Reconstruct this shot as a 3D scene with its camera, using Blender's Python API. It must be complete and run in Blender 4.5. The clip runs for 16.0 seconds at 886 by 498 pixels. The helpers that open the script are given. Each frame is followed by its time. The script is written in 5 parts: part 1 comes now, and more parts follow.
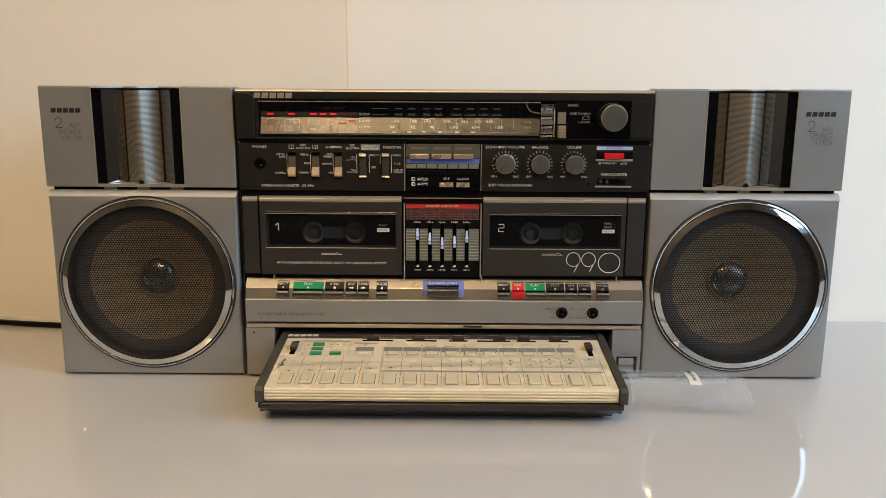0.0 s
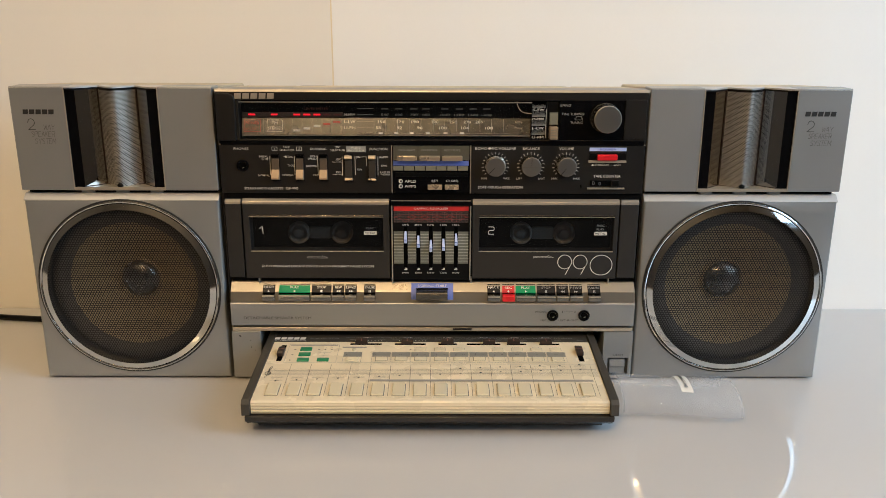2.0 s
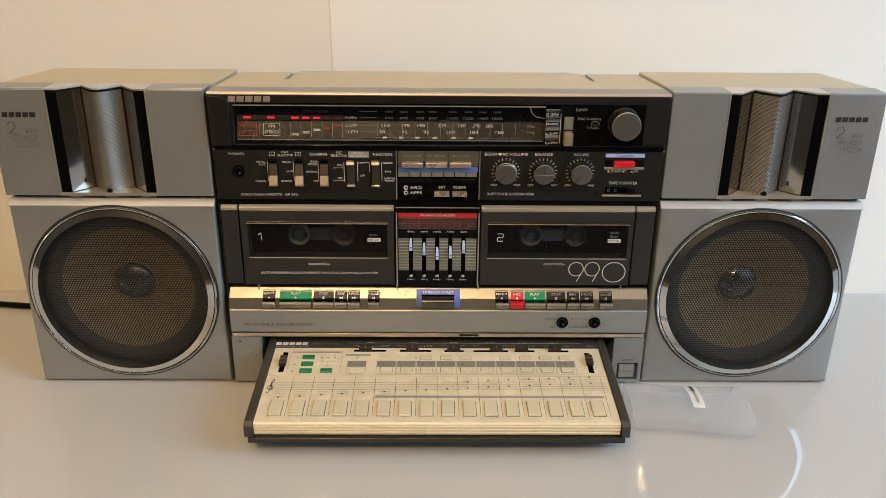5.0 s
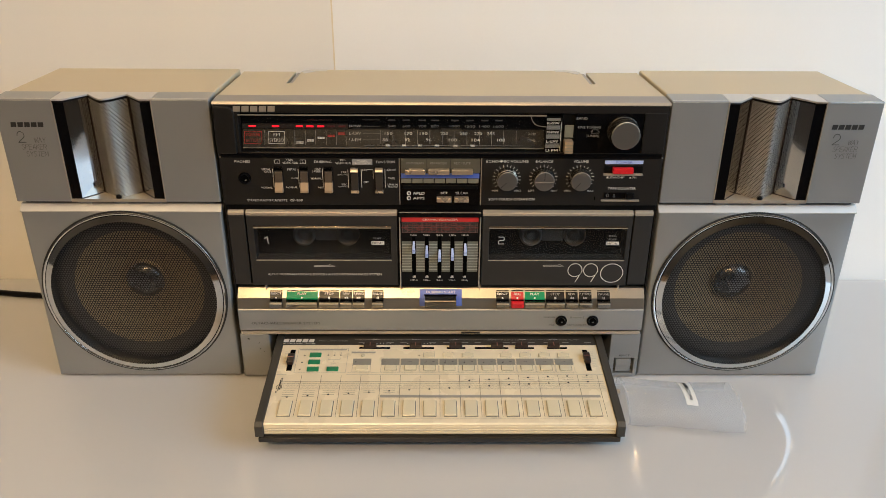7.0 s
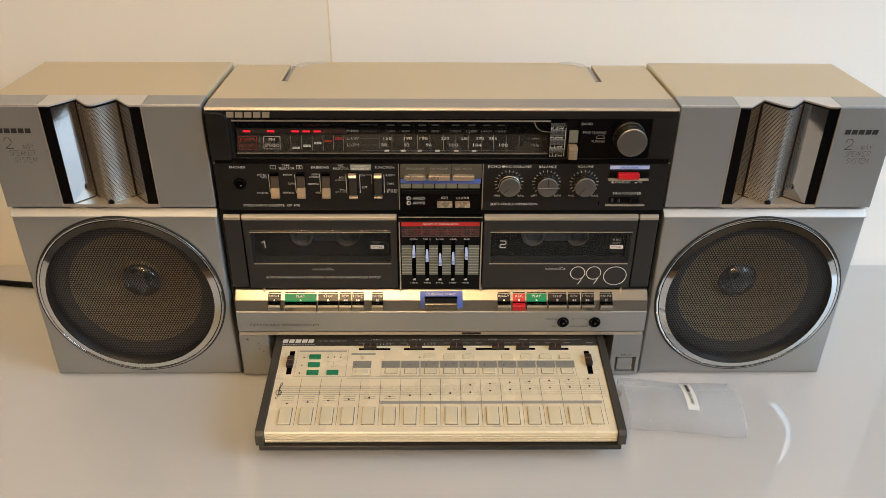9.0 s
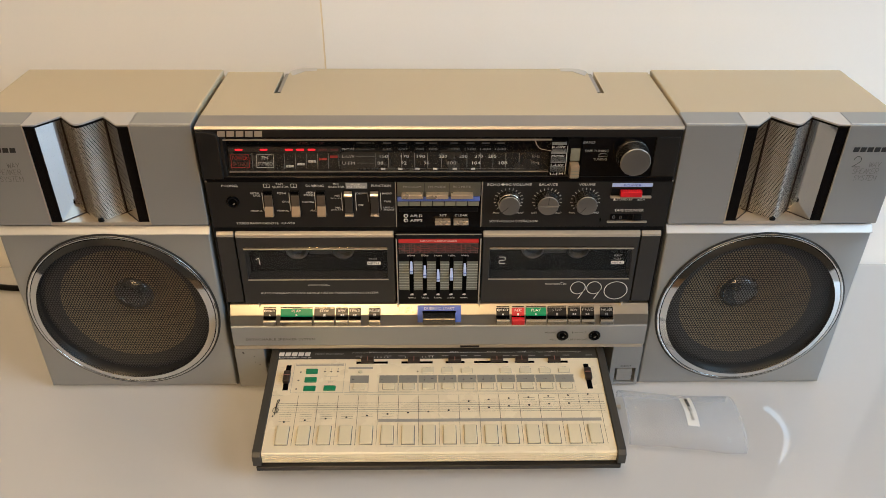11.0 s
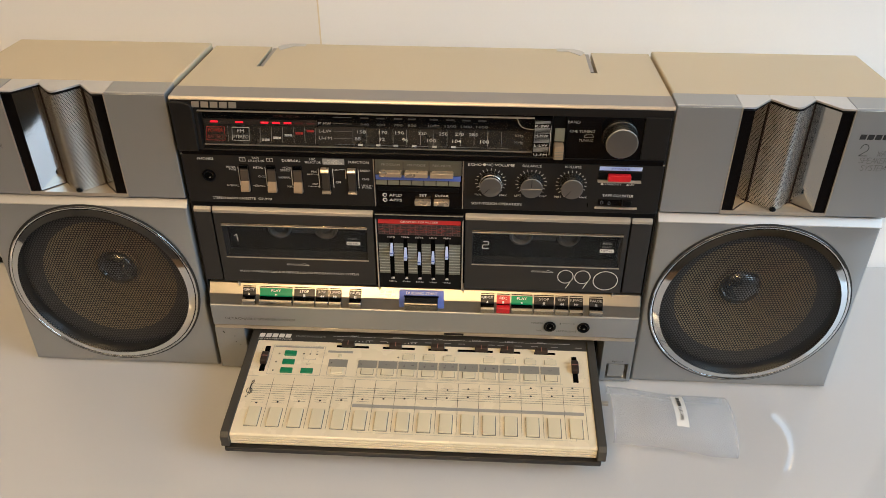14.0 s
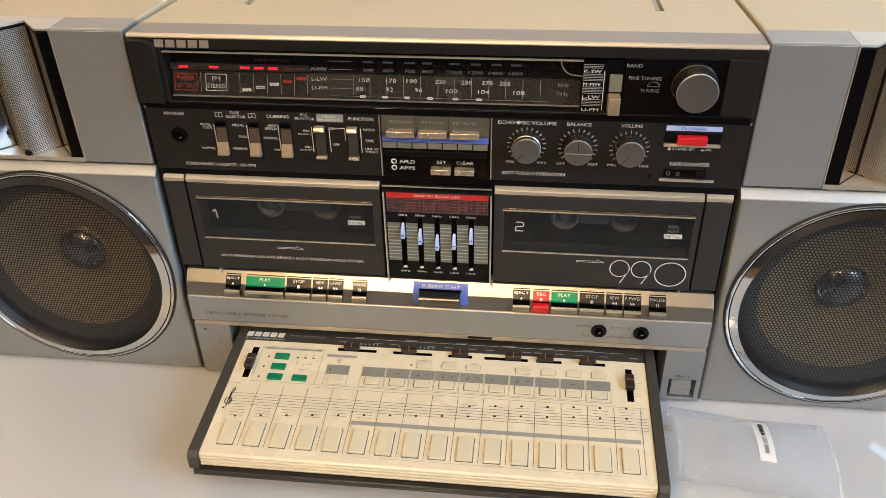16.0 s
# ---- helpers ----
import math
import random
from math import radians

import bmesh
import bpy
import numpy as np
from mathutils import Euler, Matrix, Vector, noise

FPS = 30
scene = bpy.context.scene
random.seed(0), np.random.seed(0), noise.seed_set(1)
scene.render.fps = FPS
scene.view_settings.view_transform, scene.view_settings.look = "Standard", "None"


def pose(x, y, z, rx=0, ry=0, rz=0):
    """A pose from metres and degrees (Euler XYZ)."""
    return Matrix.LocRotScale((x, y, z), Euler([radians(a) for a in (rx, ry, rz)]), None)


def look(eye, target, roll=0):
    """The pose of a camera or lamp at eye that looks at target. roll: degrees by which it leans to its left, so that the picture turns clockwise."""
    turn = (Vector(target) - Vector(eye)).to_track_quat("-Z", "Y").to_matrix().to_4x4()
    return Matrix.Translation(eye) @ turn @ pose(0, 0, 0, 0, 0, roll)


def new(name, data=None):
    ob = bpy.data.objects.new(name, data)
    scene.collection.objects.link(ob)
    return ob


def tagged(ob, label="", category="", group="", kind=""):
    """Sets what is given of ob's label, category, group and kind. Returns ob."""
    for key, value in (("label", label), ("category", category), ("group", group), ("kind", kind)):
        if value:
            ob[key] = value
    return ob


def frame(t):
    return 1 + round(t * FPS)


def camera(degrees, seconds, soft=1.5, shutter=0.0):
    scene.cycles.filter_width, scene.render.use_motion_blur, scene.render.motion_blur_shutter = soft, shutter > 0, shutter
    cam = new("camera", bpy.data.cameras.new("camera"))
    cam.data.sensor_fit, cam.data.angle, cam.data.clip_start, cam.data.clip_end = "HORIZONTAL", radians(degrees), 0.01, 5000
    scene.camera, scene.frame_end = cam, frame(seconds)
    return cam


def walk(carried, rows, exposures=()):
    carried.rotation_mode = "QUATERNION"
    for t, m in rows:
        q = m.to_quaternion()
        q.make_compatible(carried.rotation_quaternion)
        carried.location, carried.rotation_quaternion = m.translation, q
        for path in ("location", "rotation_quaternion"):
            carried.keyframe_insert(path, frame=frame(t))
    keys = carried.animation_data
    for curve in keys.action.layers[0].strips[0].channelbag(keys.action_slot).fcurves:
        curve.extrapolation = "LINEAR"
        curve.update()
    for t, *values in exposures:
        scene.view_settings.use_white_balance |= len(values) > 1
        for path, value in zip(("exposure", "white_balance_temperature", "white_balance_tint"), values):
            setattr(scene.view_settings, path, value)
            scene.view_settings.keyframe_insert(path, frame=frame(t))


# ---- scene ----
cam = camera(56.8, 16.0, soft=0.5)
PATH = [
    (0, (0.003, -0.727, 0.276), (-0.007, 1.23, -0.134), 0.3),
    (0.5, (0.004, -0.722, 0.289), (-0.005, 1.227, -0.161), 0.2),
    (1, (0.004, -0.715, 0.301), (0.0, 1.228, -0.177), 0.1),
    (1.5, (0.007, -0.709, 0.316), (0.011, 1.224, -0.199), 0.2),
    (2, (0.006, -0.698, 0.326), (0.015, 1.225, -0.224), 0.2),
    (2.5, (0.002, -0.686, 0.337), (0.016, 1.223, -0.258), 0.4),
    (3, (-0.003, -0.676, 0.349), (0.015, 1.221, -0.284), 0.5),
    (3.5, (-0.002, -0.667, 0.364), (0.016, 1.215, -0.312), 0.5),
    (4, (-0.004, -0.655, 0.375), (0.019, 1.215, -0.333), 0.5),
    (6.5, (-0.005, -0.637, 0.441), (0.016, 1.167, -0.422), 0.5),
    (7, (-0.006, -0.635, 0.453), (0.015, 1.153, -0.442), 0.4),
    (7.5, (-0.007, -0.622, 0.464), (0.012, 1.147, -0.468), 0.4),
    (8, (-0.007, -0.606, 0.477), (0.015, 1.144, -0.492), 0.4),
    (8.5, (-0.007, -0.601, 0.489), (0.015, 1.128, -0.516), 0.4),
    (11, (-0.009, -0.555, 0.536), (0.025, 1.094, -0.596), 0.5),
    (11.5, (-0.007, -0.552, 0.546), (0.019, 1.081, -0.607), 0.3),
    (12, (-0.008, -0.55, 0.551), (0.016, 1.072, -0.619), 0.3),
    (12.5, (0.0, -0.553, 0.557), (0.01, 1.064, -0.621), 0.1),
    (13, (0.015, -0.549, 0.549), (0.0, 1.072, -0.622), 0.0),
    (13.5, (0.035, -0.544, 0.532), (-0.014, 1.091, -0.62), 0.0),
    (14, (0.047, -0.544, 0.51), (-0.042, 1.105, -0.617), -0.0),
    (14.5, (0.067, -0.532, 0.486), (-0.085, 1.131, -0.615), -0.4),
    (15, (0.072, -0.503, 0.458), (-0.117, 1.161, -0.636), -0.6),
    (15.5, (0.071, -0.472, 0.438), (-0.14, 1.185, -0.662), -1.0),
    (16, (0.058, -0.447, 0.423), (-0.149, 1.206, -0.685), -1.3),
]
walk(cam, [(t, look(eye, target, roll)) for t, eye, target, roll in PATH], exposures=((0.0, -0.27, 6450, 10), (1.0, -0.24, 6450, 10), (3.0, -0.22, 6450, 10), (8.5, -0.24, 6450, 10), (12.5, -0.27, 6400, 10), (14.5, -0.16, 6350, 10), (16.0, 0.10, 6100, 10)))

# ---- light ----
world = bpy.data.worlds.new("sky")
scene.world = world
world.use_nodes = True
wn = world.node_tree
sky = wn.nodes.new("ShaderNodeTexSky")
sky.sky_type = "NISHITA"
sky.sun_disc = False
sky.sun_elevation, sky.sun_rotation = radians(35), radians(200)
wn.links.new(sky.outputs["Color"], wn.nodes["Background"].inputs["Color"])
wn.nodes["Background"].inputs["Strength"].default_value = 0.12


def area_lamp(name, at, target, sx, sy, watts, colour, shape="RECTANGLE"):
    data = bpy.data.lights.new(name, "AREA")
    data.shape, data.size, data.size_y, data.energy, data.color = shape, sx, sy, watts, colour
    ob = new(name, data)
    ob.matrix_world = look(at, target)
    return ob


area_lamp("window_daylight", (1.46, -0.75, 0.95), (0.2, -0.1, 0.2), 1.1, 1.0, 32.0, (0.54, 0.75, 0.96))
for px_, watts in ((-0.37, 46.0), (-0.02, 18.5)):
    pendant = bpy.data.lights.new("pendant_light", "POINT")
    pendant.energy, pendant.color, pendant.shadow_soft_size = watts, (1.0, 0.67, 0.33), 0.07
    new("pendant_light", pendant).location = (px_, -1.55, 1.45)
area_lamp("ceiling_light", (-0.75, -0.55, 1.66), (-0.55, -0.1, 0.0), 0.9, 0.9, 2.5, (1.0, 0.80, 0.52), "DISK")


# ---- materials ----
def surface(name, colour, rough=0.5, metal=0.0, var=0.06, scale=40.0, bump=0.02, grain=900.0, spec=0.5, coat=0.0, rough_var=0.06):
    m = bpy.data.materials.new(name)
    m.use_nodes = True
    n, li = m.node_tree.nodes, m.node_tree.links
    b = n["Principled BSDF"]
    co = n.new("ShaderNodeTexCoord")
    big = n.new("ShaderNodeTexNoise")
    big.inputs["Scale"].default_value, big.inputs["Detail"].default_value = scale, 5
    fine = n.new("ShaderNodeTexNoise")
    fine.inputs["Scale"].default_value, fine.inputs["Detail"].default_value = grain, 3
    li.new(co.outputs["Object"], big.inputs["Vector"])
    li.new(co.outputs["Object"], fine.inputs["Vector"])
    mix = n.new("ShaderNodeMix")
    mix.data_type = "RGBA"
    lo, hi = [c * (1 - var) for c in colour], [min(1, c * (1 + var)) for c in colour]
    mix.inputs["A"].default_value, mix.inputs["B"].default_value = (*lo, 1), (*hi, 1)
    add = n.new("ShaderNodeMath")
    add.operation = "ADD"
    half = n.new("ShaderNodeMath")
    half.operation = "MULTIPLY"
    half.inputs[1].default_value = 0.5
    li.new(big.outputs["Fac"], add.inputs[0])
    li.new(fine.outputs["Fac"], add.inputs[1])
    li.new(add.outputs[0], half.inputs[0])
    li.new(half.outputs[0], mix.inputs["Factor"])
    li.new(mix.outputs["Result"], b.inputs["Base Color"])
    rr = n.new("ShaderNodeMapRange")
    rr.inputs["To Min"].default_value, rr.inputs["To Max"].default_value = max(0.0, rough - rough_var), min(1.0, rough + rough_var)
    li.new(big.outputs["Fac"], rr.inputs["Value"])
    li.new(rr.outputs[0], b.inputs["Roughness"])
    b.inputs["Metallic"].default_value = metal
    b.inputs["Specular IOR Level"].default_value = spec
    b.inputs["Coat Weight"].default_value = coat
    b.inputs["Coat Roughness"].default_value = 0.05
    if bump:
        bp = n.new("ShaderNodeBump")
        bp.inputs["Strength"].default_value, bp.inputs["Distance"].default_value = bump, 0.001
        li.new(fine.outputs["Fac"], bp.inputs["Height"])
        li.new(bp.outputs["Normal"], b.inputs["Normal"])
    return m


def glow(name, colour, strength):
    m = bpy.data.materials.new(name)
    m.use_nodes = True
    b = m.node_tree.nodes["Principled BSDF"]
    b.inputs["Base Color"].default_value = (*colour, 1)
    b.inputs["Emission Color"].default_value = (*colour, 1)
    b.inputs["Emission Strength"].default_value = strength
    return m


def clear(name, colour, rough, opaque, gloss=0.5, crinkle=0.0):
    """Thin tinted pane: part see-through, part surface."""
    m = bpy.data.materials.new(name)
    m.use_nodes = True
    n, li = m.node_tree.nodes, m.node_tree.links
    b = n["Principled BSDF"]
    b.inputs["Base Color"].default_value = (*colour, 1)
    b.inputs["Roughness"].default_value = rough
    b.inputs["Specular IOR Level"].default_value = gloss
    if crinkle:
        co, no, bp = n.new("ShaderNodeTexCoord"), n.new("ShaderNodeTexNoise"), n.new("ShaderNodeBump")
        no.inputs["Scale"].default_value, no.inputs["Detail"].default_value, no.inputs["Distortion"].default_value = 55, 3, 0.8
        bp.inputs["Strength"].default_value, bp.inputs["Distance"].default_value = crinkle, 0.004
        li.new(co.outputs["Object"], no.inputs["Vector"])
        li.new(no.outputs["Fac"], bp.inputs["Height"])
        li.new(bp.outputs["Normal"], b.inputs["Normal"])
    tr = n.new("ShaderNodeBsdfTransparent")
    mx = n.new("ShaderNodeMixShader")
    mx.inputs["Fac"].default_value = opaque
    li.new(tr.outputs[0], mx.inputs[1])
    li.new(b.outputs[0], mx.inputs[2])
    li.new(mx.outputs[0], n["Material Output"].inputs["Surface"])
    return m


SILVER = surface("silver_paint", (0.352, 0.357, 0.352), 0.38, 0.58, 0.05, 30, 0.03, 2500)
SATIN = surface("satin_aluminium", (0.54, 0.475, 0.385), 0.34, 0.6, 0.05, 25, 0.02, 1800)
CHAMPAGNE = surface("champagne_paint", (0.53, 0.445, 0.30), 0.45, 0.05, 0.04, 20, 0.06, 2200)
DARK = surface("charcoal_plastic", (0.0122, 0.0108, 0.0095), 0.42, 0.0, 0.12, 40, 0.03, 2000, 0.28)
DOORGREY = surface("warm_charcoal_door", (0.0235, 0.0212, 0.0190), 0.46, 0.0, 0.10, 40, 0.03, 2000, 0.42)
DARKER = surface("black_plastic", (0.0035, 0.0035, 0.0037), 0.35, 0.0, 0.15, 40, 0.02, 1500, 0.15)
GLOSSY = surface("gloss_black", (0.003, 0.003, 0.0035), 0.10, 0.0, 0.1, 30, 0.0, 800, 0.22)
# Near-black, no gloss: shade in gaps and hollows put into the colour.
VOID = surface("gap_shade_and_chip_black", (0.0025, 0.0025, 0.0025), 0.8, 0.0, 0.2, 60, 0.0, 800, 0.0)
CHROME = surface("chrome", (0.66, 0.66, 0.65), 0.07, 1.0, 0.02, 20, 0.0, 600, rough_var=0.03)
HORNPLATE = surface("polished_horn_plate", (0.46, 0.455, 0.45), 0.06, 1.0, 0.04, 20, 0.04, 60, rough_var=0.03)
STRIP = surface("satin_key_strip", (0.37, 0.34, 0.29), 0.29, 0.82, 0.05, 25, 0.02, 1800)
BARMETAL = surface("smoky_bar_metal", (0.30, 0.275, 0.24), 0.17, 1.0, 0.06, 50, 0.0, 900)
PALEMETAL = surface("polished_pale_metal", (0.62, 0.57, 0.49), 0.26, 0.65, 0.05, 50, 0.0, 900)
MODEPLATE = surface("dark_khaki_plate", (0.095, 0.088, 0.064), 0.35, 0.1, 0.06, 60, 0.02, 900)
SURROUND = surface("soft_rubber_surround", (0.085, 0.080, 0.072), 0.6, 0.0, 0.1, 60, 0.05, 900)
KEYLABEL = surface("dark_key_label", (0.017, 0.0155, 0.0145), 0.26, 0.0, 0.12, 60, 0.0, 900, 0.25)
KNOBSIDE = surface("dark_knob_metal", (0.13, 0.12, 0.105), 0.26, 0.85, 0.08, 50, 0.0, 900)
CHANNEL = surface("brown_switch_channel", (0.040, 0.033, 0.026), 0.35, 0.0, 0.1, 60, 0.0, 900)
LEDGE = surface("bright_satin_silver", (0.60, 0.585, 0.56), 0.40, 0.55, 0.05, 30, 0.02, 1800)
# Pale colour for the painted highlight on the upper baffles' edges.
BRIGHTEDGE = surface("edge_highlight_silver", (0.72, 0.69, 0.62), 0.42, 0.6, 0.08, 60, 0.02, 900)
MESHMETAL = surface("silver_wire_mesh", (0.66, 0.63, 0.57), 0.36, 0.8, 0.06, 60, 0.0, 900)
GRILLE = surface("black_grille_metal", (0.009, 0.0088, 0.0086), 0.42, 0.0, 0.1, 60, 0.0, 900, 0.45)
CONE = surface("paper_cone", (0.31, 0.245, 0.145), 0.75, 0.0, 0.12, 60, 0.1, 1200)
RUBBER = surface("rubber_surround", (0.02, 0.02, 0.019), 0.6, 0.0, 0.1, 60, 0.05, 900)
DOMECAP = surface("dust_cap", (0.27, 0.26, 0.245), 0.27, 0.9, 0.1, 60, 0.0, 900)
TRAY = surface("olive_grey_plastic", (0.046, 0.041, 0.033), 0.45, 0.0, 0.08, 40, 0.04, 1600)
LIPDARK = surface("dark_lip_plastic", (0.024, 0.020, 0.016), 0.24, 0.0, 0.08, 40, 0.01, 1600)
IVORY = surface("ivory_plastic", (0.78, 0.675, 0.485), 0.27, 0.0, 0.03, 30, 0.02, 1400)
KEYCAP = surface("ivory_keycap", (0.70, 0.615, 0.43), 0.09, 0.0, 0.03, 60, 0.01, 1400)
GREEN = surface("green_button", (0.0, 0.20, 0.085), 0.35, 0.0, 0.08, 60, 0.0, 900)
GREENLABEL = surface("green_key_label", (0.0, 0.27, 0.10), 0.35, 0.0, 0.08, 60, 0.0, 900, 0.25)
RED = surface("red_button", (0.62, 0.012, 0.018), 0.35, 0.0, 0.08, 60, 0.0, 900)
REDPRINT = surface("red_print", (0.55, 0.02, 0.02), 0.5, 0.0, 0.08, 60, 0.0, 900)
DIMRED = surface("pale_red_print", (0.30, 0.16, 0.15), 0.5, 0.0, 0.08, 60, 0.0, 900)
REEL = surface("grey_reel_plastic", (0.30, 0.285, 0.26), 0.35, 0.0, 0.08, 60, 0.0, 900)
HUB = surface("dark_grey_plastic", (0.08, 0.076, 0.07), 0.35, 0.0, 0.08, 60, 0.0, 900)
LEVER = surface("tan_plastic_lever", (0.33, 0.23, 0.14), 0.42, 0.1, 0.06, 60, 0.0, 900)
LEVERBACK = surface("dark_brown_lever", (0.085, 0.064, 0.045), 0.36, 0.1, 0.1, 60, 0.0, 900)
DEEPRED = surface("deep_red_print", (0.09, 0.018, 0.016), 0.5, 0.0, 0.08, 60, 0.0, 900)
DULLMARK = surface("dull_pink_line", (0.30, 0.13, 0.10), 0.5, 0.0, 0.08, 60, 0.0, 900)
DARKRED = surface("dull_red_print", (0.26, 0.03, 0.025), 0.5, 0.0, 0.08, 60, 0.0, 900)
BLUE = surface("blue_print", (0.10, 0.16, 0.52), 0.4, 0.0, 0.08, 60, 0.0, 900)
PALEBLUE = surface("pale_blue_plastic", (0.45, 0.55, 0.85), 0.3, 0.0, 0.05, 60, 0.0, 900)
PRINT = surface("white_print", (0.78, 0.74, 0.67), 0.5, 0.0, 0.05, 60, 0.0, 900)
DIMPRINT = surface("grey_print", (0.30, 0.29, 0.27), 0.5, 0.0, 0.05, 60, 0.0, 900)
FAINT = surface("faint_grey_print", (0.10, 0.10, 0.10), 0.5, 0.0, 0.05, 60, 0.0, 900)
LINEPRINT = surface("pale_grey_print", (0.42, 0.42, 0.37), 0.5, 0.0, 0.05, 60, 0.0, 900)
FIELD = surface("taupe_print", (0.25, 0.235, 0.20), 0.5, 0.0, 0.05, 60, 0.0, 900)
EDGESILVER = surface("dull_silver_edge", (0.29, 0.265, 0.24), 0.38, 0.35, 0.06, 30, 0.02, 1800)
INK = surface("black_ink", (0.02, 0.019, 0.018), 0.5, 0.0, 0.05, 60, 0.0, 900)
SCALEGREY = surface("khaki_grey_scale", (0.15, 0.155, 0.125), 0.5, 0.0, 0.05, 60, 0.0, 900)
DARKINK = surface("dark_grey_ink", (0.09, 0.085, 0.08), 0.5, 0.0, 0.05, 60, 0.0, 900)
GREYINK = surface("warm_grey_ink", (0.34, 0.315, 0.27), 0.5, 0.0, 0.05, 60, 0.0, 900)
GOLD = surface("brass_tinted_lever", (0.58, 0.47, 0.35), 0.28, 0.7, 0.05, 60, 0.0, 900)
KNOB = surface("brushed_knob", (0.20, 0.19, 0.175), 0.34, 0.75, 0.06, 50, 0.03, 1200)
OLIVE = surface("khaki_panel", (0.19, 0.18, 0.13), 0.5, 0.0, 0.06, 60, 0.02, 900)
BROWN = surface("dark_brown_plastic", (0.026, 0.014, 0.011), 0.35, 0.0, 0.1, 60, 0.0, 900)
WHITEPAPER = surface("white_label_paper", (0.78, 0.77, 0.74), 0.6, 0.0, 0.03, 60, 0.02, 900)
TABLETOP = surface("gloss_white_laminate", (0.55, 0.545, 0.54), 0.025, 0.0, 0.015, 6, 0.0, 300, 0.5, rough_var=0.012)
# Warmer than WALLWHITE: warm light on the left is put into this colour.
WALLWARM = surface("warm_lit_wall_paint", (0.85, 0.82, 0.765), 0.55, 0.0, 0.02, 3, 0.03, 400)
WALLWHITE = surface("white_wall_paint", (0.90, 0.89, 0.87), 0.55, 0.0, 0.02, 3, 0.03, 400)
SEAMCOL = surface("seam_filler", (0.80, 0.70, 0.52), 0.7, 0.0, 0.05, 20, 0.0, 400)
# Near-black so the unseen room looks dark in chrome and table.
ROOM = surface("dark_unseen_room", (0.08, 0.078, 0.075), 0.7, 0.0, 0.02, 3, 0.02, 300)
CEILING = surface("white_ceiling_paint", (0.80, 0.79, 0.76), 0.7, 0.0, 0.02, 3, 0.02, 300)
FLOORWOOD = surface("floor_wood", (0.22, 0.15, 0.09), 0.5, 0.0, 0.2, 8, 0.05, 200)
LED = glow("red_led", (1.0, 0.012, 0.03), 1.5)
LEDOFF = surface("unlit_led", (0.16, 0.03, 0.03), 0.3)
DIALGLASS = clear("dial_window", (0.01, 0.01, 0.01), 0.04, 0.16, 0.6)
SMOKE = clear("smoked_cassette_window", (0.014, 0.0135, 0.013), 0.10, 0.30, 0.6)
HEM = clear("doubled_plastic_film", (0.74, 0.76, 0.78), 0.12, 0.22, 0.8)
FILM = clear("cloudy_plastic_film", (0.58, 0.61, 0.65), 0.11, 0.31, 0.8, 0.55)


# ---- builders ----
def empty(name, at, label, category, group=""):
    ob = new(name)
    ob.empty_display_size = 0.02
    ob.location = at
    return tagged(ob, label, category, group)


def flat_faced(me):
    """Large faces keep their own normal, so that only the rounded edges bend the light."""
    limit = math.cos(radians(48))
    polys = [(Vector(f.normal), f.area) for f in me.polygons]
    round_vert = [[] for _ in me.vertices]
    for f in me.polygons:
        for v in f.vertices:
            round_vert[v].append(f.index)
    out = [(0, 0, 1)] * len(me.loops)
    for f in me.polygons:
        own = polys[f.index][0]
        for li in f.loop_indices:
            total = Vector((0, 0, 0))
            for k in round_vert[me.loops[li].vertex_index]:
                if polys[k][0].dot(own) > limit:
                    total += polys[k][0] * polys[k][1]
            out[li] = tuple(total.normalized()) if total.length > 0 else tuple(own)
    me.normals_split_custom_set(out)


def part(name, bm, material, parent=None, label="", smooth=True):
    """One mesh object from a bmesh in world metres, under its parent."""
    me = bpy.data.meshes.new(name)
    bm.normal_update()
    bm.to_mesh(me)
    bm.free()
    me.materials.append(material)
    if smooth:
        me.shade_smooth()
        me.set_sharp_from_angle(angle=radians(32))
        if 6 < len(me.polygons) < 600:
            flat_faced(me)
    return hang(new(name, me), parent, label)


def hang(ob, parent, label=""):
    if parent is not None:
        ob.parent = parent
        at = Vector((0, 0, 0))
        up = parent
        while up is not None:
            at += Vector(up.location)
            up = up.parent
        ob.location = -at
    return tagged(ob, label)


def box(x0, x1, y0, y1, z0, z1, bev=0.0, seg=2, bm=None):
    own = bmesh.new()
    bmesh.ops.create_cube(own, size=1.0)
    for v in own.verts:
        v.co = Vector(((x0 + x1) / 2 + v.co.x * (x1 - x0), (y0 + y1) / 2 + v.co.y * (y1 - y0), (z0 + z1) / 2 + v.co.z * (z1 - z0)))
    if bev:
        bmesh.ops.bevel(own, geom=own.edges[:], offset=bev, segments=seg, affect="EDGES", profile=0.5)
    return joined(bm, own)


def joined(bm, own):
    if bm is None:
        return own
    me = bpy.data.meshes.new("join")
    own.to_mesh(me)
    own.free()
    bm.from_mesh(me)
    bpy.data.meshes.remove(me)
    return bm


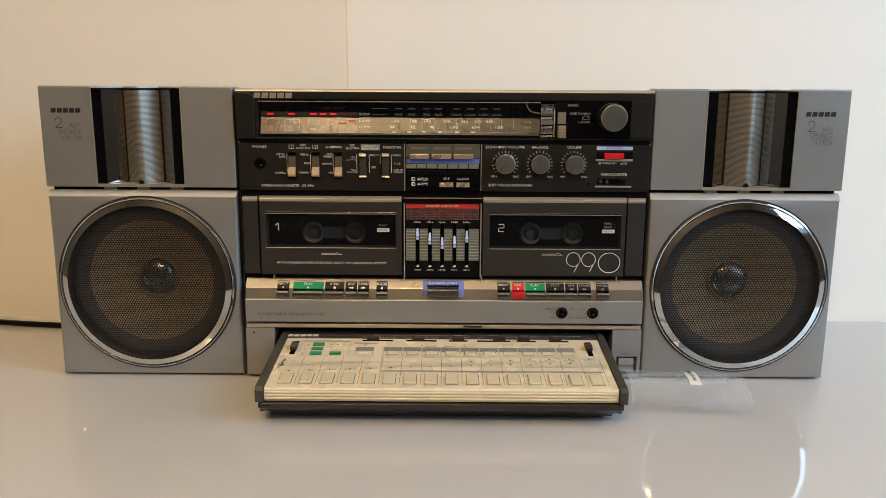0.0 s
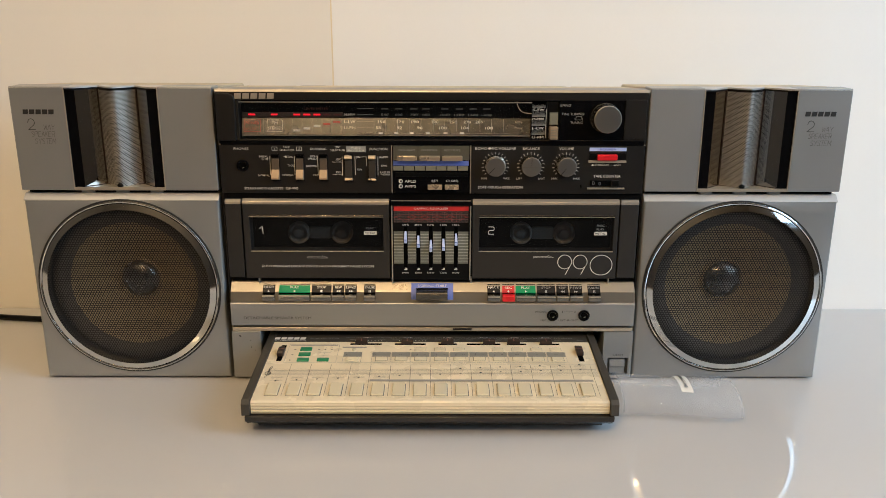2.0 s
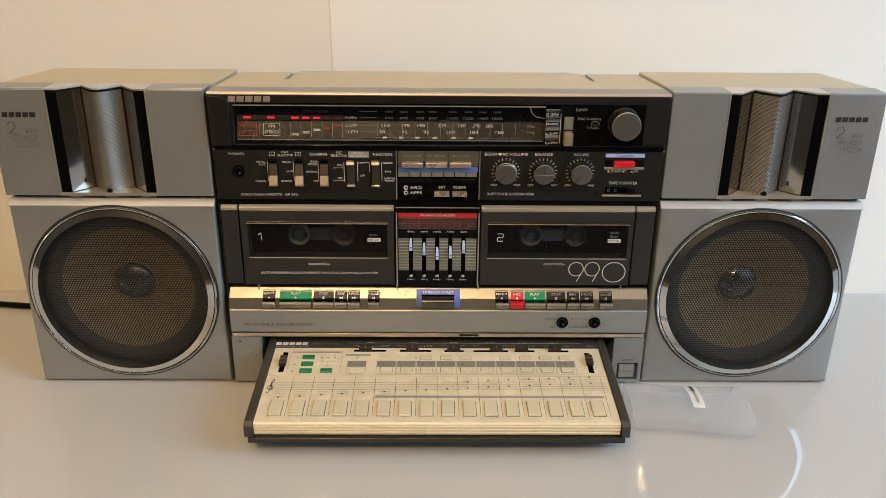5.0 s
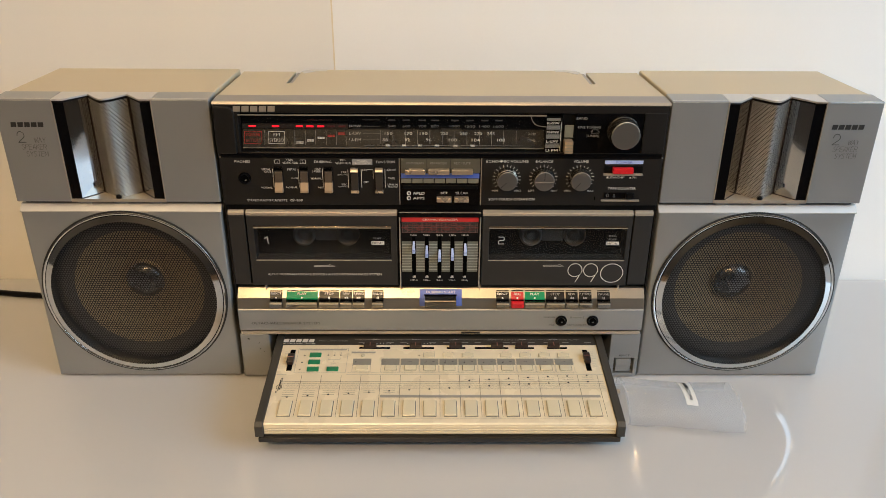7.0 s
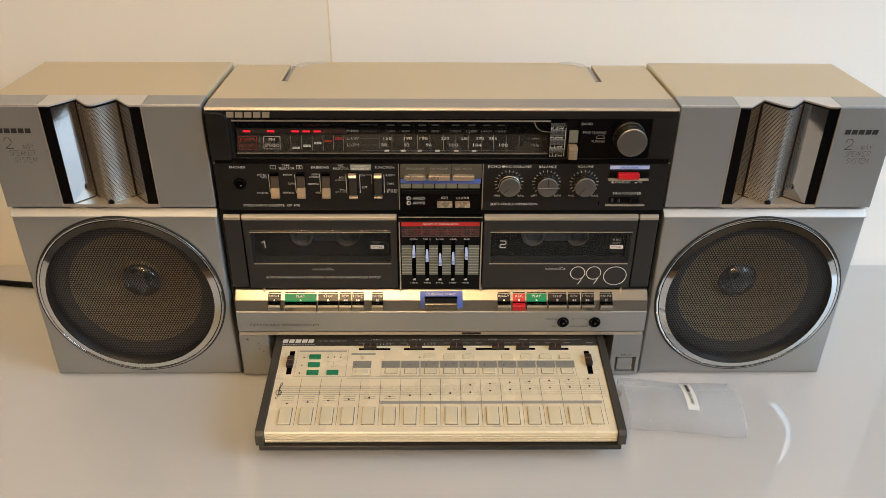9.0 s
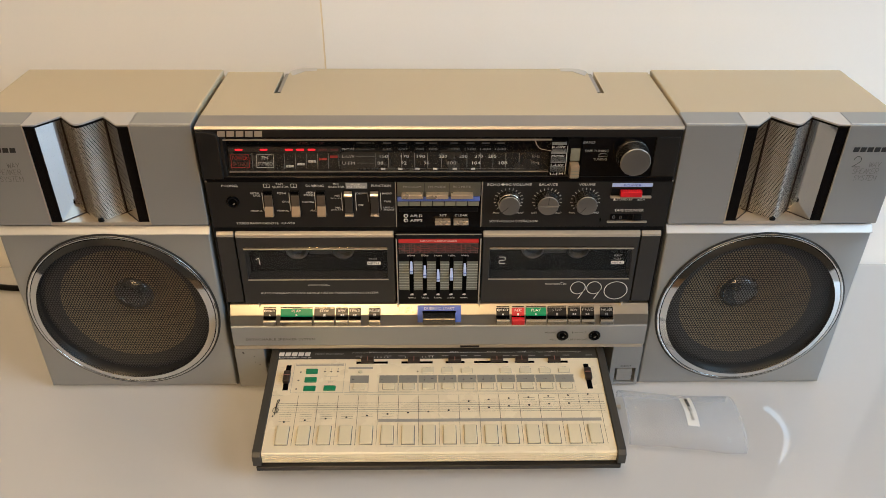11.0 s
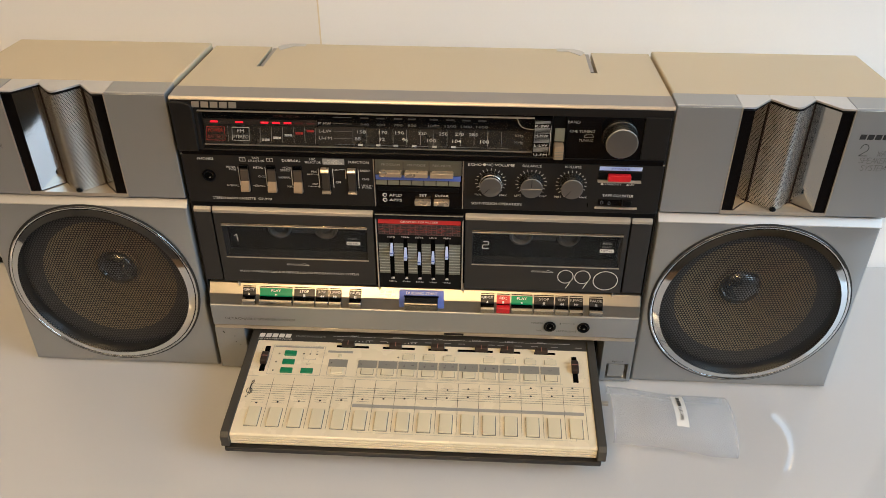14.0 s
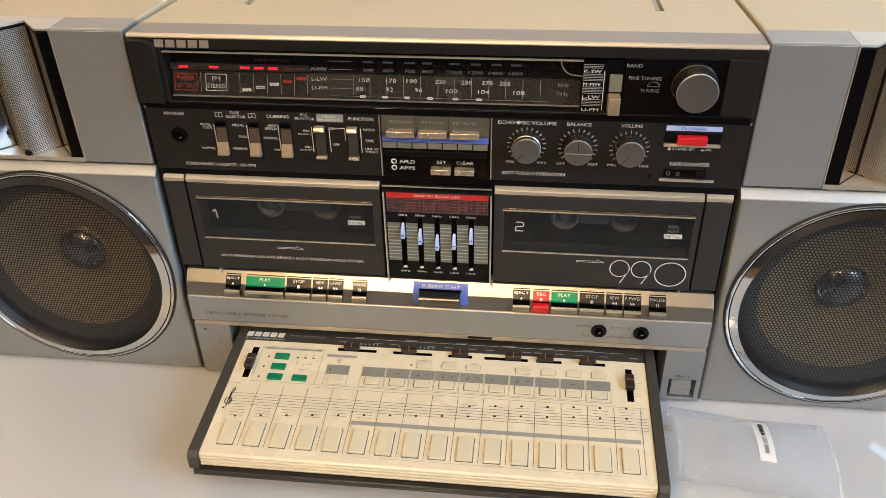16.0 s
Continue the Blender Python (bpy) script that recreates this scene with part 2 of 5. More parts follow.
def prism(points, axis, a, b, bev=0.0, bm=None):
    """A closed outline carried along an axis from a to b. Points: (y, z) for x, (x, y) for z, (x, z) for y."""
    own = bmesh.new()
    put = {"x": lambda p, d: (d, p[0], p[1]), "y": lambda p, d: (p[0], d, p[1]), "z": lambda p, d: (p[0], p[1], d)}[axis]
    lo = [own.verts.new(put(p, a)) for p in points]
    hi = [own.verts.new(put(p, b)) for p in points]
    own.faces.new(lo)
    own.faces.new(hi[::-1])
    for i in range(len(points)):
        j = (i + 1) % len(points)
        own.faces.new((lo[i], hi[i], hi[j], lo[j]))
    bmesh.ops.recalc_face_normals(own, faces=own.faces[:])
    if bev:
        bmesh.ops.bevel(own, geom=own.edges[:], offset=bev, segments=2, affect="EDGES", profile=0.5)
    return joined(bm, own)


def lathe(profile, cx, cz, seg=72, bm=None):
    """Turned about an axis along y through (cx, cz). Profile: (radius, y)."""
    own = bmesh.new()
    rings = []
    for r, y in profile:
        if r < 1e-6:
            rings.append([own.verts.new((cx, y, cz))])
        else:
            rings.append([own.verts.new((cx + r * math.cos(2 * math.pi * k / seg), y, cz + r * math.sin(2 * math.pi * k / seg))) for k in range(seg)])
    for a, b in zip(rings, rings[1:]):
        for k in range(seg):
            j = (k + 1) % seg
            if len(a) == 1:
                own.faces.new((a[0], b[k], b[j]))
            elif len(b) == 1:
                own.faces.new((a[k], b[0], a[j]))
            else:
                own.faces.new((a[k], b[k], b[j], a[j]))
    bmesh.ops.recalc_face_normals(own, faces=own.faces[:])
    return joined(bm, own)


def ring_plate(x0, x1, z0, z1, hx0, hx1, hz0, hz1, y0, y1):
    """A plate facing -y with a rectangular opening through it."""
    bm = bmesh.new()
    out = [(x0, z0), (x1, z0), (x1, z1), (x0, z1)]
    inn = [(hx0, hz0), (hx1, hz0), (hx1, hz1), (hx0, hz1)]
    loops = [[bm.verts.new((x, y, z)) for x, z in pts] for pts, y in ((out, y0), (inn, y0), (out, y1), (inn, y1))]
    of, nf, ob_, nb = loops
    for i in range(4):
        j = (i + 1) % 4
        bm.faces.new((of[i], of[j], nf[j], nf[i]))
        bm.faces.new((ob_[j], ob_[i], nb[i], nb[j]))
        bm.faces.new((of[j], of[i], ob_[i], ob_[j]))
        bm.faces.new((nf[i], nf[j], nb[j], nb[i]))
    bmesh.ops.recalc_face_normals(bm, faces=bm.faces[:])
    sharp = [e for e in bm.edges if all(abs(v.co.y - y0) < 1e-7 for v in e.verts) and any(abs(f.normal.y) < 0.5 for f in e.link_faces)]
    bmesh.ops.bevel(bm, geom=sharp, offset=0.0006, segments=2, affect="EDGES", profile=0.5)
    return bm


def round_hole_plate(x0, x1, z0, z1, cx, cz, r, y0, y1, seg=96):
    """A plate facing -y, with side walls back to y1 and a round opening."""
    bm = bmesh.new()
    outer, angles = [], [2 * math.pi * k / seg for k in range(seg)]
    for a in angles:
        c, s = math.cos(a), math.sin(a)
        k = min(((x1 - cx) if c > 0 else (x0 - cx)) / c if abs(c) > 1e-9 else 9e9, ((z1 - cz) if s > 0 else (z0 - cz)) / s if abs(s) > 1e-9 else 9e9)
        outer.append([cx + k * c, cz + k * s])
    for px, pz in ((x0, z0), (x1, z0), (x1, z1), (x0, z1)):
        near = min(range(seg), key=lambda i: (outer[i][0] - px) ** 2 + (outer[i][1] - pz) ** 2)
        outer[near] = [px, pz]
    b = 0.0022
    inset = [[min(max(x, x0 + b), x1 - b), min(max(z, z0 + 0.0045), z1 - b)] for x, z in outer]
    vo = [bm.verts.new((x, y1, z)) for x, z in outer]
    vm = [bm.verts.new((x, y0 + b, z)) for x, z in outer]
    vi = [bm.verts.new((x, y0, z)) for x, z in inset]
    vh = [bm.verts.new((cx + r * math.cos(a), y0, cz + r * math.sin(a))) for a in angles]
    vb = [bm.verts.new((cx + r * math.cos(a), y0 + 0.006, cz + r * math.sin(a))) for a in angles]
    for i in range(seg):
        j = (i + 1) % seg
        for p, q in ((vo, vm), (vm, vi), (vi, vh), (vh, vb)):
            bm.faces.new((p[i], p[j], q[j], q[i]))
    bmesh.ops.recalc_face_normals(bm, faces=bm.faces[:])
    return bm


def honeycomb(name, inside, u0, u1, v0, v1, pitch, hole, place, material, parent, label=""):
    """A sheet pierced by close rows of six-sided holes, laid on a surface by place(u, v)."""
    verts, faces = [], []
    row, v = 0, v0
    while v <= v1:
        u = u0 + (pitch / 2 if row % 2 else 0)
        while u <= u1:
            if inside(u, v):
                base = len(verts)
                for rad in (pitch / math.sqrt(3), hole):
                    for k in range(6):
                        a = math.pi / 6 + k * math.pi / 3
                        verts.append(place(u + rad * math.cos(a), v + rad * math.sin(a)))
                for k in range(6):
                    j = (k + 1) % 6
                    faces.append((base + k, base + j, base + 6 + j, base + 6 + k))
            u += pitch
        v += pitch * math.sqrt(3) / 2
        row += 1
    me = bpy.data.meshes.new(name)
    me.from_pydata(verts, [], faces)
    me.materials.append(material)
    return hang(new(name, me), parent, label)


def letters(words, x, z, w, h, y, material, parent, name="lettering", place=None, lean=0.0):
    """Printed words, centred at (x, z) on the plane y, w wide and h high; place(u, v) lays them elsewhere."""
    cu = bpy.data.curves.new(name, "FONT")
    cu.body, cu.resolution_u, cu.fill_mode = words, 2, "FRONT"
    tmp = bpy.data.objects.new("tmp", cu)
    me = bpy.data.meshes.new_from_object(tmp)
    bpy.data.objects.remove(tmp)
    bpy.data.curves.remove(cu)
    xs, ys = [v.co.x for v in me.vertices], [v.co.y for v in me.vertices]
    ax, bx, ay, by = min(xs), max(xs), min(ys), max(ys)
    if w is None:
        w = h * (bx - ax) / (by - ay)
    for v in me.vertices:
        p = ((v.co.x - ax) / (bx - ax) - 0.5) * w, ((v.co.y - ay) / (by - ay) - 0.5) * h
        p = (p[0] + lean * p[1], p[1])
        v.co = place(x + p[0], z + p[1]) if place else (x + p[0], y, z + p[1])
    me.name = name
    me.materials.clear()
    me.materials.append(material)
    return hang(new(name, me), parent)


def bars(rects, y, bm=None, t=0.0002):
    """Flat printed bars (x0, x1, z0, z1) just proud of the plane y."""
    for x0, x1, z0, z1 in rects:
        bm = box(x0, x1, y - t, y, z0, z1, bm=bm)
    return bm


def rules(name, rects, y, material, parent):
    """Printed bars, each a piece of its own."""
    for q in rects:
        part(name, bars([q], y), material, parent)


def stroke(points, wide, y, bm=None, closed=False):
    """A thin printed line along (x, z) points."""
    bm = bm or bmesh.new()
    pts = points + points[:1] if closed else points
    for (ax, az), (bx, bz) in zip(pts, pts[1:]):
        d = Vector((bx - ax, bz - az))
        n = Vector((-d.y, d.x)).normalized() * wide / 2
        q = [(ax + n.x, az + n.y), (bx + n.x, bz + n.y), (bx - n.x, bz - n.y), (ax - n.x, az - n.y)]
        f = bm.faces.new([bm.verts.new((px, y, pz)) for px, pz in q])
        f.normal_update()
        if f.normal.y > 0:
            f.normal_flip()
    return bm


def wordmark(x0, x1, z0, z1, y, material, parent, place=None):
    """The maker's mark as plain slanted blocks."""
    bm = bmesh.new()
    n = 5
    w = (x1 - x0) / n
    for i in range(n):
        a, b, s = x0 + i * w, x0 + (i + 0.82) * w, (z1 - z0) * 0.12
        q = [(a, z0), (b, z0), (b + s, z1), (a + s, z1)]
        bm.faces.new([bm.verts.new(place(*p) if place else (p[0], y, p[1])) for p in q])
    return part("maker_mark", bm, material, parent, smooth=False)


# ---- setting ----
WALL_Y = 0.195
# Two panels with a tone step; left one also carries the warm light.
tagged(part("wall_north", box(-1.8, -0.1088, WALL_Y, WALL_Y + 0.03, -0.75, 1.75), WALLWARM), "wall panel behind the table, warm light in its colour", "wall", kind="structure")
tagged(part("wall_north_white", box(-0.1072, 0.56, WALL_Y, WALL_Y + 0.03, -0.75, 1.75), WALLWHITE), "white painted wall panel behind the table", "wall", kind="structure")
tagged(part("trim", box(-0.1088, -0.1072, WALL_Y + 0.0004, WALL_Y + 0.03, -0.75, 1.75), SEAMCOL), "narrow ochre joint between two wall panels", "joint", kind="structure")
# Added out of view: gives the table its darker reflection at the right.
tagged(part("wall_north_recess", box(0.50, 1.8, WALL_Y + 0.25, WALL_Y + 0.30, -0.75, 1.75), ROOM), "unseen dark wall added beside the table", "wall", kind="structure")
# Unseen room shell, added to bound the light; its white ceiling bounces it.
tagged(part("wall_west", box(-1.85, -1.8, -2.6, 0.5, -0.75, 1.75), ROOM), "unseen dark room wall", "wall", kind="structure")
tagged(part("wall_south", box(-1.8, 1.8, -2.65, -2.6, -0.75, 1.75), ROOM), "unseen dark room wall", "wall", kind="structure")
east = box(1.5, 1.6, -2.6, -1.35, -0.75, 1.75)
box(1.5, 1.6, -0.15, 0.5, -0.75, 1.75, bm=east)
box(1.5, 1.6, -1.35, -0.15, -0.75, 0.40, bm=east)
box(1.5, 1.6, -1.35, -0.15, 1.50, 1.75, bm=east)
tagged(part("wall_east", east, ROOM), "unseen dark room wall with a window opening", "wall", kind="structure")
tagged(part("ceiling", box(-1.85, 1.6, -2.65, 0.5, 1.75, 1.8), CEILING), "unseen plain white ceiling", "ceiling", kind="structure")
tagged(part("floor", box(-1.85, 1.6, -2.65, 0.5, -0.8, -0.75), FLOORWOOD), "unseen brown wooden floor", "floor", kind="structure")

table = empty("table", (0, -0.2, -0.75), "glossy white laminate table top reflecting the stereo", "table")
part("tabletop", box(-1.1, 0.95, -0.27, WALL_Y - 0.001, -0.03, 0.0, 0.002), TABLETOP, table)
for lx, ly in ((-1.03, -0.22), (0.88, -0.22), (-1.03, 0.13), (0.88, 0.13)):
    part("leg", box(lx - 0.03, lx + 0.03, ly - 0.03, ly + 0.03, -0.75, -0.03, 0.003), TABLETOP, table)


# ---- loudspeakers ----
def sloped_box(x0, x1, y0, y1, z0, z1, drop, bev=0.002, bm=None):
    """A box whose top falls by drop from y0 to y1."""
    own = box(x0, x1, y0, y1, z0, z1, bev)
    for v in own.verts:
        if v.co.z > (z0 + z1) / 2:
            v.co.z -= drop * (v.co.y - y0) / (y1 - y0)
    return joined(bm, own)


def loudspeaker(sign):
    x0, x1 = (-0.3556, -0.1862) if sign < 0 else (0.1845, 0.3540)
    cx = (x0 + x1) / 2
    sp = empty("loudspeaker", (cx, 0.06, 0.0), "detachable silver two-way loudspeaker with round chrome-ringed grille", "loudspeaker", "pair of loudspeakers")
    cz, r = 0.0898, 0.0800
    part("lower_baffle", round_hole_plate(x0, x1, 0.0025, 0.1713, cx, cz, r, 0.0, 0.052), SILVER, sp)
    back = box(x0 + 0.001, x1 - 0.001, 0.050, 0.1205, 0.0025, 0.1765, 0.002)
    sloped_box(x0 + 0.0005, x1 - 0.0005, 0.0225, 0.1235, 0.1765, 0.2668, 0.0062, 0.0016, back)
    part("cabinet", back, CHAMPAGNE, sp, "champagne painted cabinet back")
    for fx in (x0 + 0.02, x1 - 0.02):
        part("foot", box(fx - 0.008, fx + 0.008, 0.055, 0.10, 0.0, 0.0035), RUBBER, sp)
        part("foot", box(fx - 0.008, fx + 0.008, 0.012, 0.030, 0.0, 0.0035), RUBBER, sp)
    # Black block paints the shadow in the gap below the upper baffle.
    part("shadow_gap", box(x0 + 0.003, x1 - 0.003, 0.0075, 0.03, 0.1735, 0.1795), DARKER, sp)
    # Paler than the baffle: lamp light on the slope is put into the colour.
    part("baffle_ledge", prism([(-0.0003, 0.1694), (-0.0003, 0.1704), (0.0048, 0.1754), (0.02, 0.1754), (0.02, 0.1694)], "x", x0, x1, 0.0003), LEDGE, sp, "chamfered ledge, lamp light in its pale colour")
    for lx in (-0.030, 0.0, 0.030):
        part("locating_stub", box(cx + lx - 0.0055, cx + lx + 0.0055, 0.0042, 0.012, 0.1752, 0.1782, 0.0009), SILVER, sp)
    # woofer
    part("gasket", lathe([(0.0812, -0.0002), (0.0812, -0.0010), (0.0790, -0.0010), (0.0790, 0.005)], cx, cz, 96), RUBBER, sp)
    part("chrome_ring", lathe([(0.0772, 0.001), (0.0772, -0.0020), (0.0769, -0.0021), (0.0725, -0.0036), (0.0721, -0.0037), (0.0720, 0.004)], cx, cz, 144), CHROME, sp, "polished chrome ring")
    part("ring_bead", lathe([(0.0800, 0.001), (0.0800, -0.0012), (0.0796, -0.0019), (0.0788, -0.0022), (0.0780, -0.0019), (0.0774, -0.0010), (0.0773, 0.001)], cx, cz, 144), CHROME, sp, "thin outer bead of the ring")
    honeycomb("grille", lambda u, v: u * u + v * v < 0.0724 ** 2, -0.0742, 0.0742, -0.0742, 0.0742, 0.00234, 0.00088,
              lambda u, v: (cx + u, -0.0004 - 0.0020 * (1 - (u * u + v * v) / 0.0052), cz + v), GRILLE, sp, "black perforated metal grille")
    part("basket", lathe([(0.0795, 0.004), (0.0795, 0.0100), (0.0720, 0.0110)], cx, cz, 72), RUBBER, sp)
    part("surround", lathe([(0.0735, 0.0105), (0.0700, 0.0080), (0.0665, 0.0066), (0.0630, 0.0072), (0.0592, 0.0098), (0.0572, 0.0112)], cx, cz, 72), SURROUND, sp)
    part("cone", lathe([(0.0575, 0.0108), (0.046, 0.0160), (0.034, 0.0215), (0.021, 0.0275), (0.0160, 0.0300)], cx, cz, 72), CONE, sp, "brown paper cone")
    part("dust_cap_rim", lathe([(0.0205, 0.0280), (0.0200, 0.0258), (0.0188, 0.0250), (0.0176, 0.0258), (0.0170, 0.0300)], cx, cz, 48), CONE, sp)
    dome = [(0.0172 * math.cos(radians(6 * k)), 0.0275 - 0.0085 * math.sin(radians(6 * k))) for k in range(15)]
    part("dust_cap", lathe(dome + [(0.0, 0.0190)], cx, cz, 48), DOMECAP, sp, "shiny dark dust cap")
    # upper cap: flat black strips, mirror plates into the throat, mesh wedge between them
    h0, h1 = cx - 0.0395, cx + 0.0395
    ytop, zb, zt = 0.0004, 0.1785, 0.2672
    part("upper_baffle", box(x0 - 0.0006, h0, ytop, 0.0225, zb, zt, 0.0010), SILVER, sp)
    part("upper_baffle", box(h1, x1 + 0.0006, ytop, 0.0225, zb, zt, 0.0010), SILVER, sp)
    yc, ya = 0.0160, 0.0030
    strip_in, crease = 0.0302, 0.0160
    wedge = []
    for k in range(25):
        u = -crease + 2 * crease * k / 24
        rise = (yc - ya + 0.0042) * (1 - math.sqrt((u / crease) ** 2 + 0.085)) / (1 - math.sqrt(0.085)) * 0.80
        wedge.append((u, yc - max(rise, 0.0)))
    prof = [(h0, 0.0012), (cx - strip_in, 0.0012)] + [(cx + a, b) for a, b in wedge] + [(cx + strip_in, 0.0012), (h1, 0.0012)]
    cuts = (h0, cx - crease, cx + crease, h1)
    for a, b in zip(cuts, cuts[1:]):
        run_ = [(px, py - 0.0006) for px, py in prof if a - 1e-6 <= px <= b + 1e-6]
        part("horn_top", prism(run_ + [(run_[-1][0] - 0.0003, 0.0225), (run_[0][0] + 0.0003, 0.0225)], "z", zt - 0.0016, zt - 0.0003), LEDGE, sp, "silver cap over the horn")
    part("horn_floor", prism([(h0, 0.0006), (h1, 0.0006), (h1, 0.0225), (h0, 0.0225)], "z", zb, zb + 0.0028), SATIN, sp)
    part("horn_rim", prism([(px, py - 0.0008) for px, py in prof] + [(h1, 0.0220), (h0, 0.0220)], "z", zt - 0.0030, zt - 0.0016), DARKER, sp)
    part("horn_backing", prism([(px, min(py + 0.0018, 0.0215)) for px, py in prof] + [(h1, 0.0222), (h0, 0.0222)], "z", zb + 0.002, zt - 0.0016), VOID, sp)

    def leaf(a, b, name, material, label=""):
        q = [a, b, (b[0], b[1] + 0.0010), (a[0], a[1] + 0.0010)]
        part(name, prism(q, "z", zb + 0.0028, zt - 0.0030), material, sp, label)

    for s in (-1, 1):
        leaf((cx + s * 0.0393, 0.0012), (cx + s * strip_in, 0.0012), "horn_edge", GLOSSY, "flat gloss black strip")
        leaf((cx + s * strip_in, 0.0012), (cx + s * crease, yc), "horn_plate", HORNPLATE, "mirror-polished horn plate")
        part("crease_line", box(cx + s * crease - 0.0003, cx + s * crease + 0.0003, yc - 0.0012, yc + 0.0004, zb + 0.0028, zt - 0.0030), BROWN, sp)
        wire = bmesh.new()
        for (ax, ay), (bx, by) in (((strip_in, 0.0012), (crease, yc)), ((crease, yc), (crease - 0.0034, yc - 0.0036))):
            d = Vector((bx - ax, by - ay)).normalized() * 0.0004
            q = [(cx + s * (ax - d.y), ay + d.x), (cx + s * (bx - d.y), by + d.x), (cx + s * (bx + d.y), by - d.x), (cx + s * (ax + d.y), ay - d.x)]
            prism(q, "z", zb + 0.0028, zb + 0.0034, 0.0, wire)
        part("floor_line", wire, BROWN, sp)
        # Pale strip paints the bright bevel highlight on the baffle edge.
        part("horn_trim", box(cx + s * 0.0393 - 0.0004, cx + s * 0.0393 + 0.0004, 0.0001, 0.003, zb + 0.001, zt - 0.0006, 0.0002), SATIN, sp, "bright line for the baffle edge's bevel")
    # Bright strips paint the highlight along the baffles' top front edges.
    for ux0, ux1 in ((x0 - 0.0006, h0), (h1, x1 + 0.0006)):
        part("worn_edge", prism([(ytop - 0.00015, zt - 0.0013), (ytop + 0.0013, zt + 0.00015), (ytop + 0.0013, zt - 0.0013)], "x", ux0 + 0.0006, ux1 - 0.0006), BRIGHTEDGE, sp, "edge highlight laid on as a bright strip")
    path = [(cx + a, b) for a, b in wedge]
    run = [0.0]
    for a, b in zip(path, path[1:]):
        run.append(run[-1] + math.hypot(b[0] - a[0], b[1] - a[1]))

    def along(u, v):
        u = min(max(u, 0.0), run[-1])
        k = max(i for i in range(len(run) - 1) if run[i] <= u + 1e-12)
        f = (u - run[k]) / max(run[k + 1] - run[k], 1e-9)
        a, b = path[k], path[k + 1]
        return (a[0] + (b[0] - a[0]) * f, a[1] + (b[1] - a[1]) * f - 0.0004, min(max(v, zb + 0.003), zt - 0.0030))

    honeycomb("tweeter_grille", lambda u, v: True, 0.0, run[-1], zb + 0.0035, zt - 0.0034, 0.00120, 0.00043, along, MESHMETAL, sp, "silver wire mesh tweeter grille")
    part("apex_button", lathe([(0.0024, ya + 0.004), (0.0024, ya - 0.0016), (0.0018, ya - 0.0022), (0.0, ya - 0.0024)], cx, zb + 0.0040, 16), DARKER, sp)
    # print
    mx = -0.3322 if sign < 0 else 0.3300
    wordmark(mx - 0.014, mx + 0.013, 0.2440, 0.2480, ytop - 0.0003, INK, sp)
    hair = [(0.0, 0.62), (0.06, 0.80), (0.22, 0.95), (0.45, 1.0), (0.70, 0.95), (0.88, 0.80), (0.92, 0.62), (0.80, 0.44), (0.0, 0.0), (1.0, 0.0)]
    part("numeral", stroke([(mx - 0.0108 + 0.0062 * a, 0.2310 + 0.0092 * b) for a, b in hair], 0.00050, ytop - 0.0002), INK, sp, smooth=False)
    thin_letters("WAY", mx + 0.0068, 0.2330, 0.0096, 0.0044, ytop - 0.0002, DARKINK, sp)
    thin_letters("SPEAKER", mx + 0.0010, 0.2272, 0.0205, 0.0044, ytop - 0.0002, DARKINK, sp)
    thin_letters("SYSTEM", mx + 0.0022, 0.2212, 0.0180, 0.0044, ytop - 0.0002, DARKINK, sp)
    return sp


HAIRLINE = {"W": [[(0, 1), (0.25, 0), (0.5, 0.8), (0.75, 0), (1, 1)]], "A": [[(0, 0), (0.5, 1), (1, 0)], [(0.2, 0.35), (0.8, 0.35)]], "Y": [[(0, 1), (0.5, 0.45), (1, 1)], [(0.5, 0.45), (0.5, 0)]],
            "S": [[(0.95, 0.85), (0.6, 1), (0.15, 0.92), (0.1, 0.68), (0.85, 0.38), (0.9, 0.1), (0.4, 0), (0.05, 0.15)]], "P": [[(0, 0), (0, 1), (0.8, 1), (0.95, 0.75), (0.8, 0.5), (0, 0.5)]],
            "E": [[(0.9, 1), (0, 1), (0, 0), (0.9, 0)], [(0, 0.52), (0.75, 0.52)]], "K": [[(0, 0), (0, 1)], [(0.9, 1), (0, 0.45)], [(0.25, 0.6), (0.95, 0)]],
            "R": [[(0, 0), (0, 1), (0.8, 1), (0.95, 0.75), (0.8, 0.5), (0, 0.5)], [(0.5, 0.5), (0.95, 0)]], "T": [[(0, 1), (1, 1)], [(0.5, 1), (0.5, 0)]], "M": [[(0, 0), (0, 1), (0.5, 0.3), (1, 1), (1, 0)]]}


def thin_letters(words, x, z, w, h, y, material, parent):
    """Hairline capitals, leaning a little, centred at (x, z)."""
    step = w / len(words)
    bm = bmesh.new()
    for i, ch in enumerate(words):
        for run in HAIRLINE[ch]:
            stroke([(x - w / 2 + step * (i + 0.86 * a) + 0.12 * h * b, z - h / 2 + h * b) for a, b in run], 0.00026, y, bm)
    return part("lettering", bm, material, parent, smooth=False)


loudspeaker(-1)
loudspeaker(1)


# ---- radio cassette unit ----
unit = empty("radio_cassette_player", (0, 0.06, 0.0), "silver and charcoal double-deck radio cassette player with lit red level lamps", "stereo")
body = box(-0.184, 0.184, 0.0600, 0.121, 0.0525, 0.2480, 0.0015)
for hx in (-0.184, 0.1355):
    sloped_box(hx, hx + 0.0485, 0.0315, 0.121, 0.2480, 0.2625, 0.0062, 0.0008, body)
box(-0.184, -0.157, 0.006, 0.118, 0.0025, 0.0525, 0.001, bm=body)
box(0.157, 0.184, 0.006, 0.118, 0.0025, 0.0525, 0.001, bm=body)
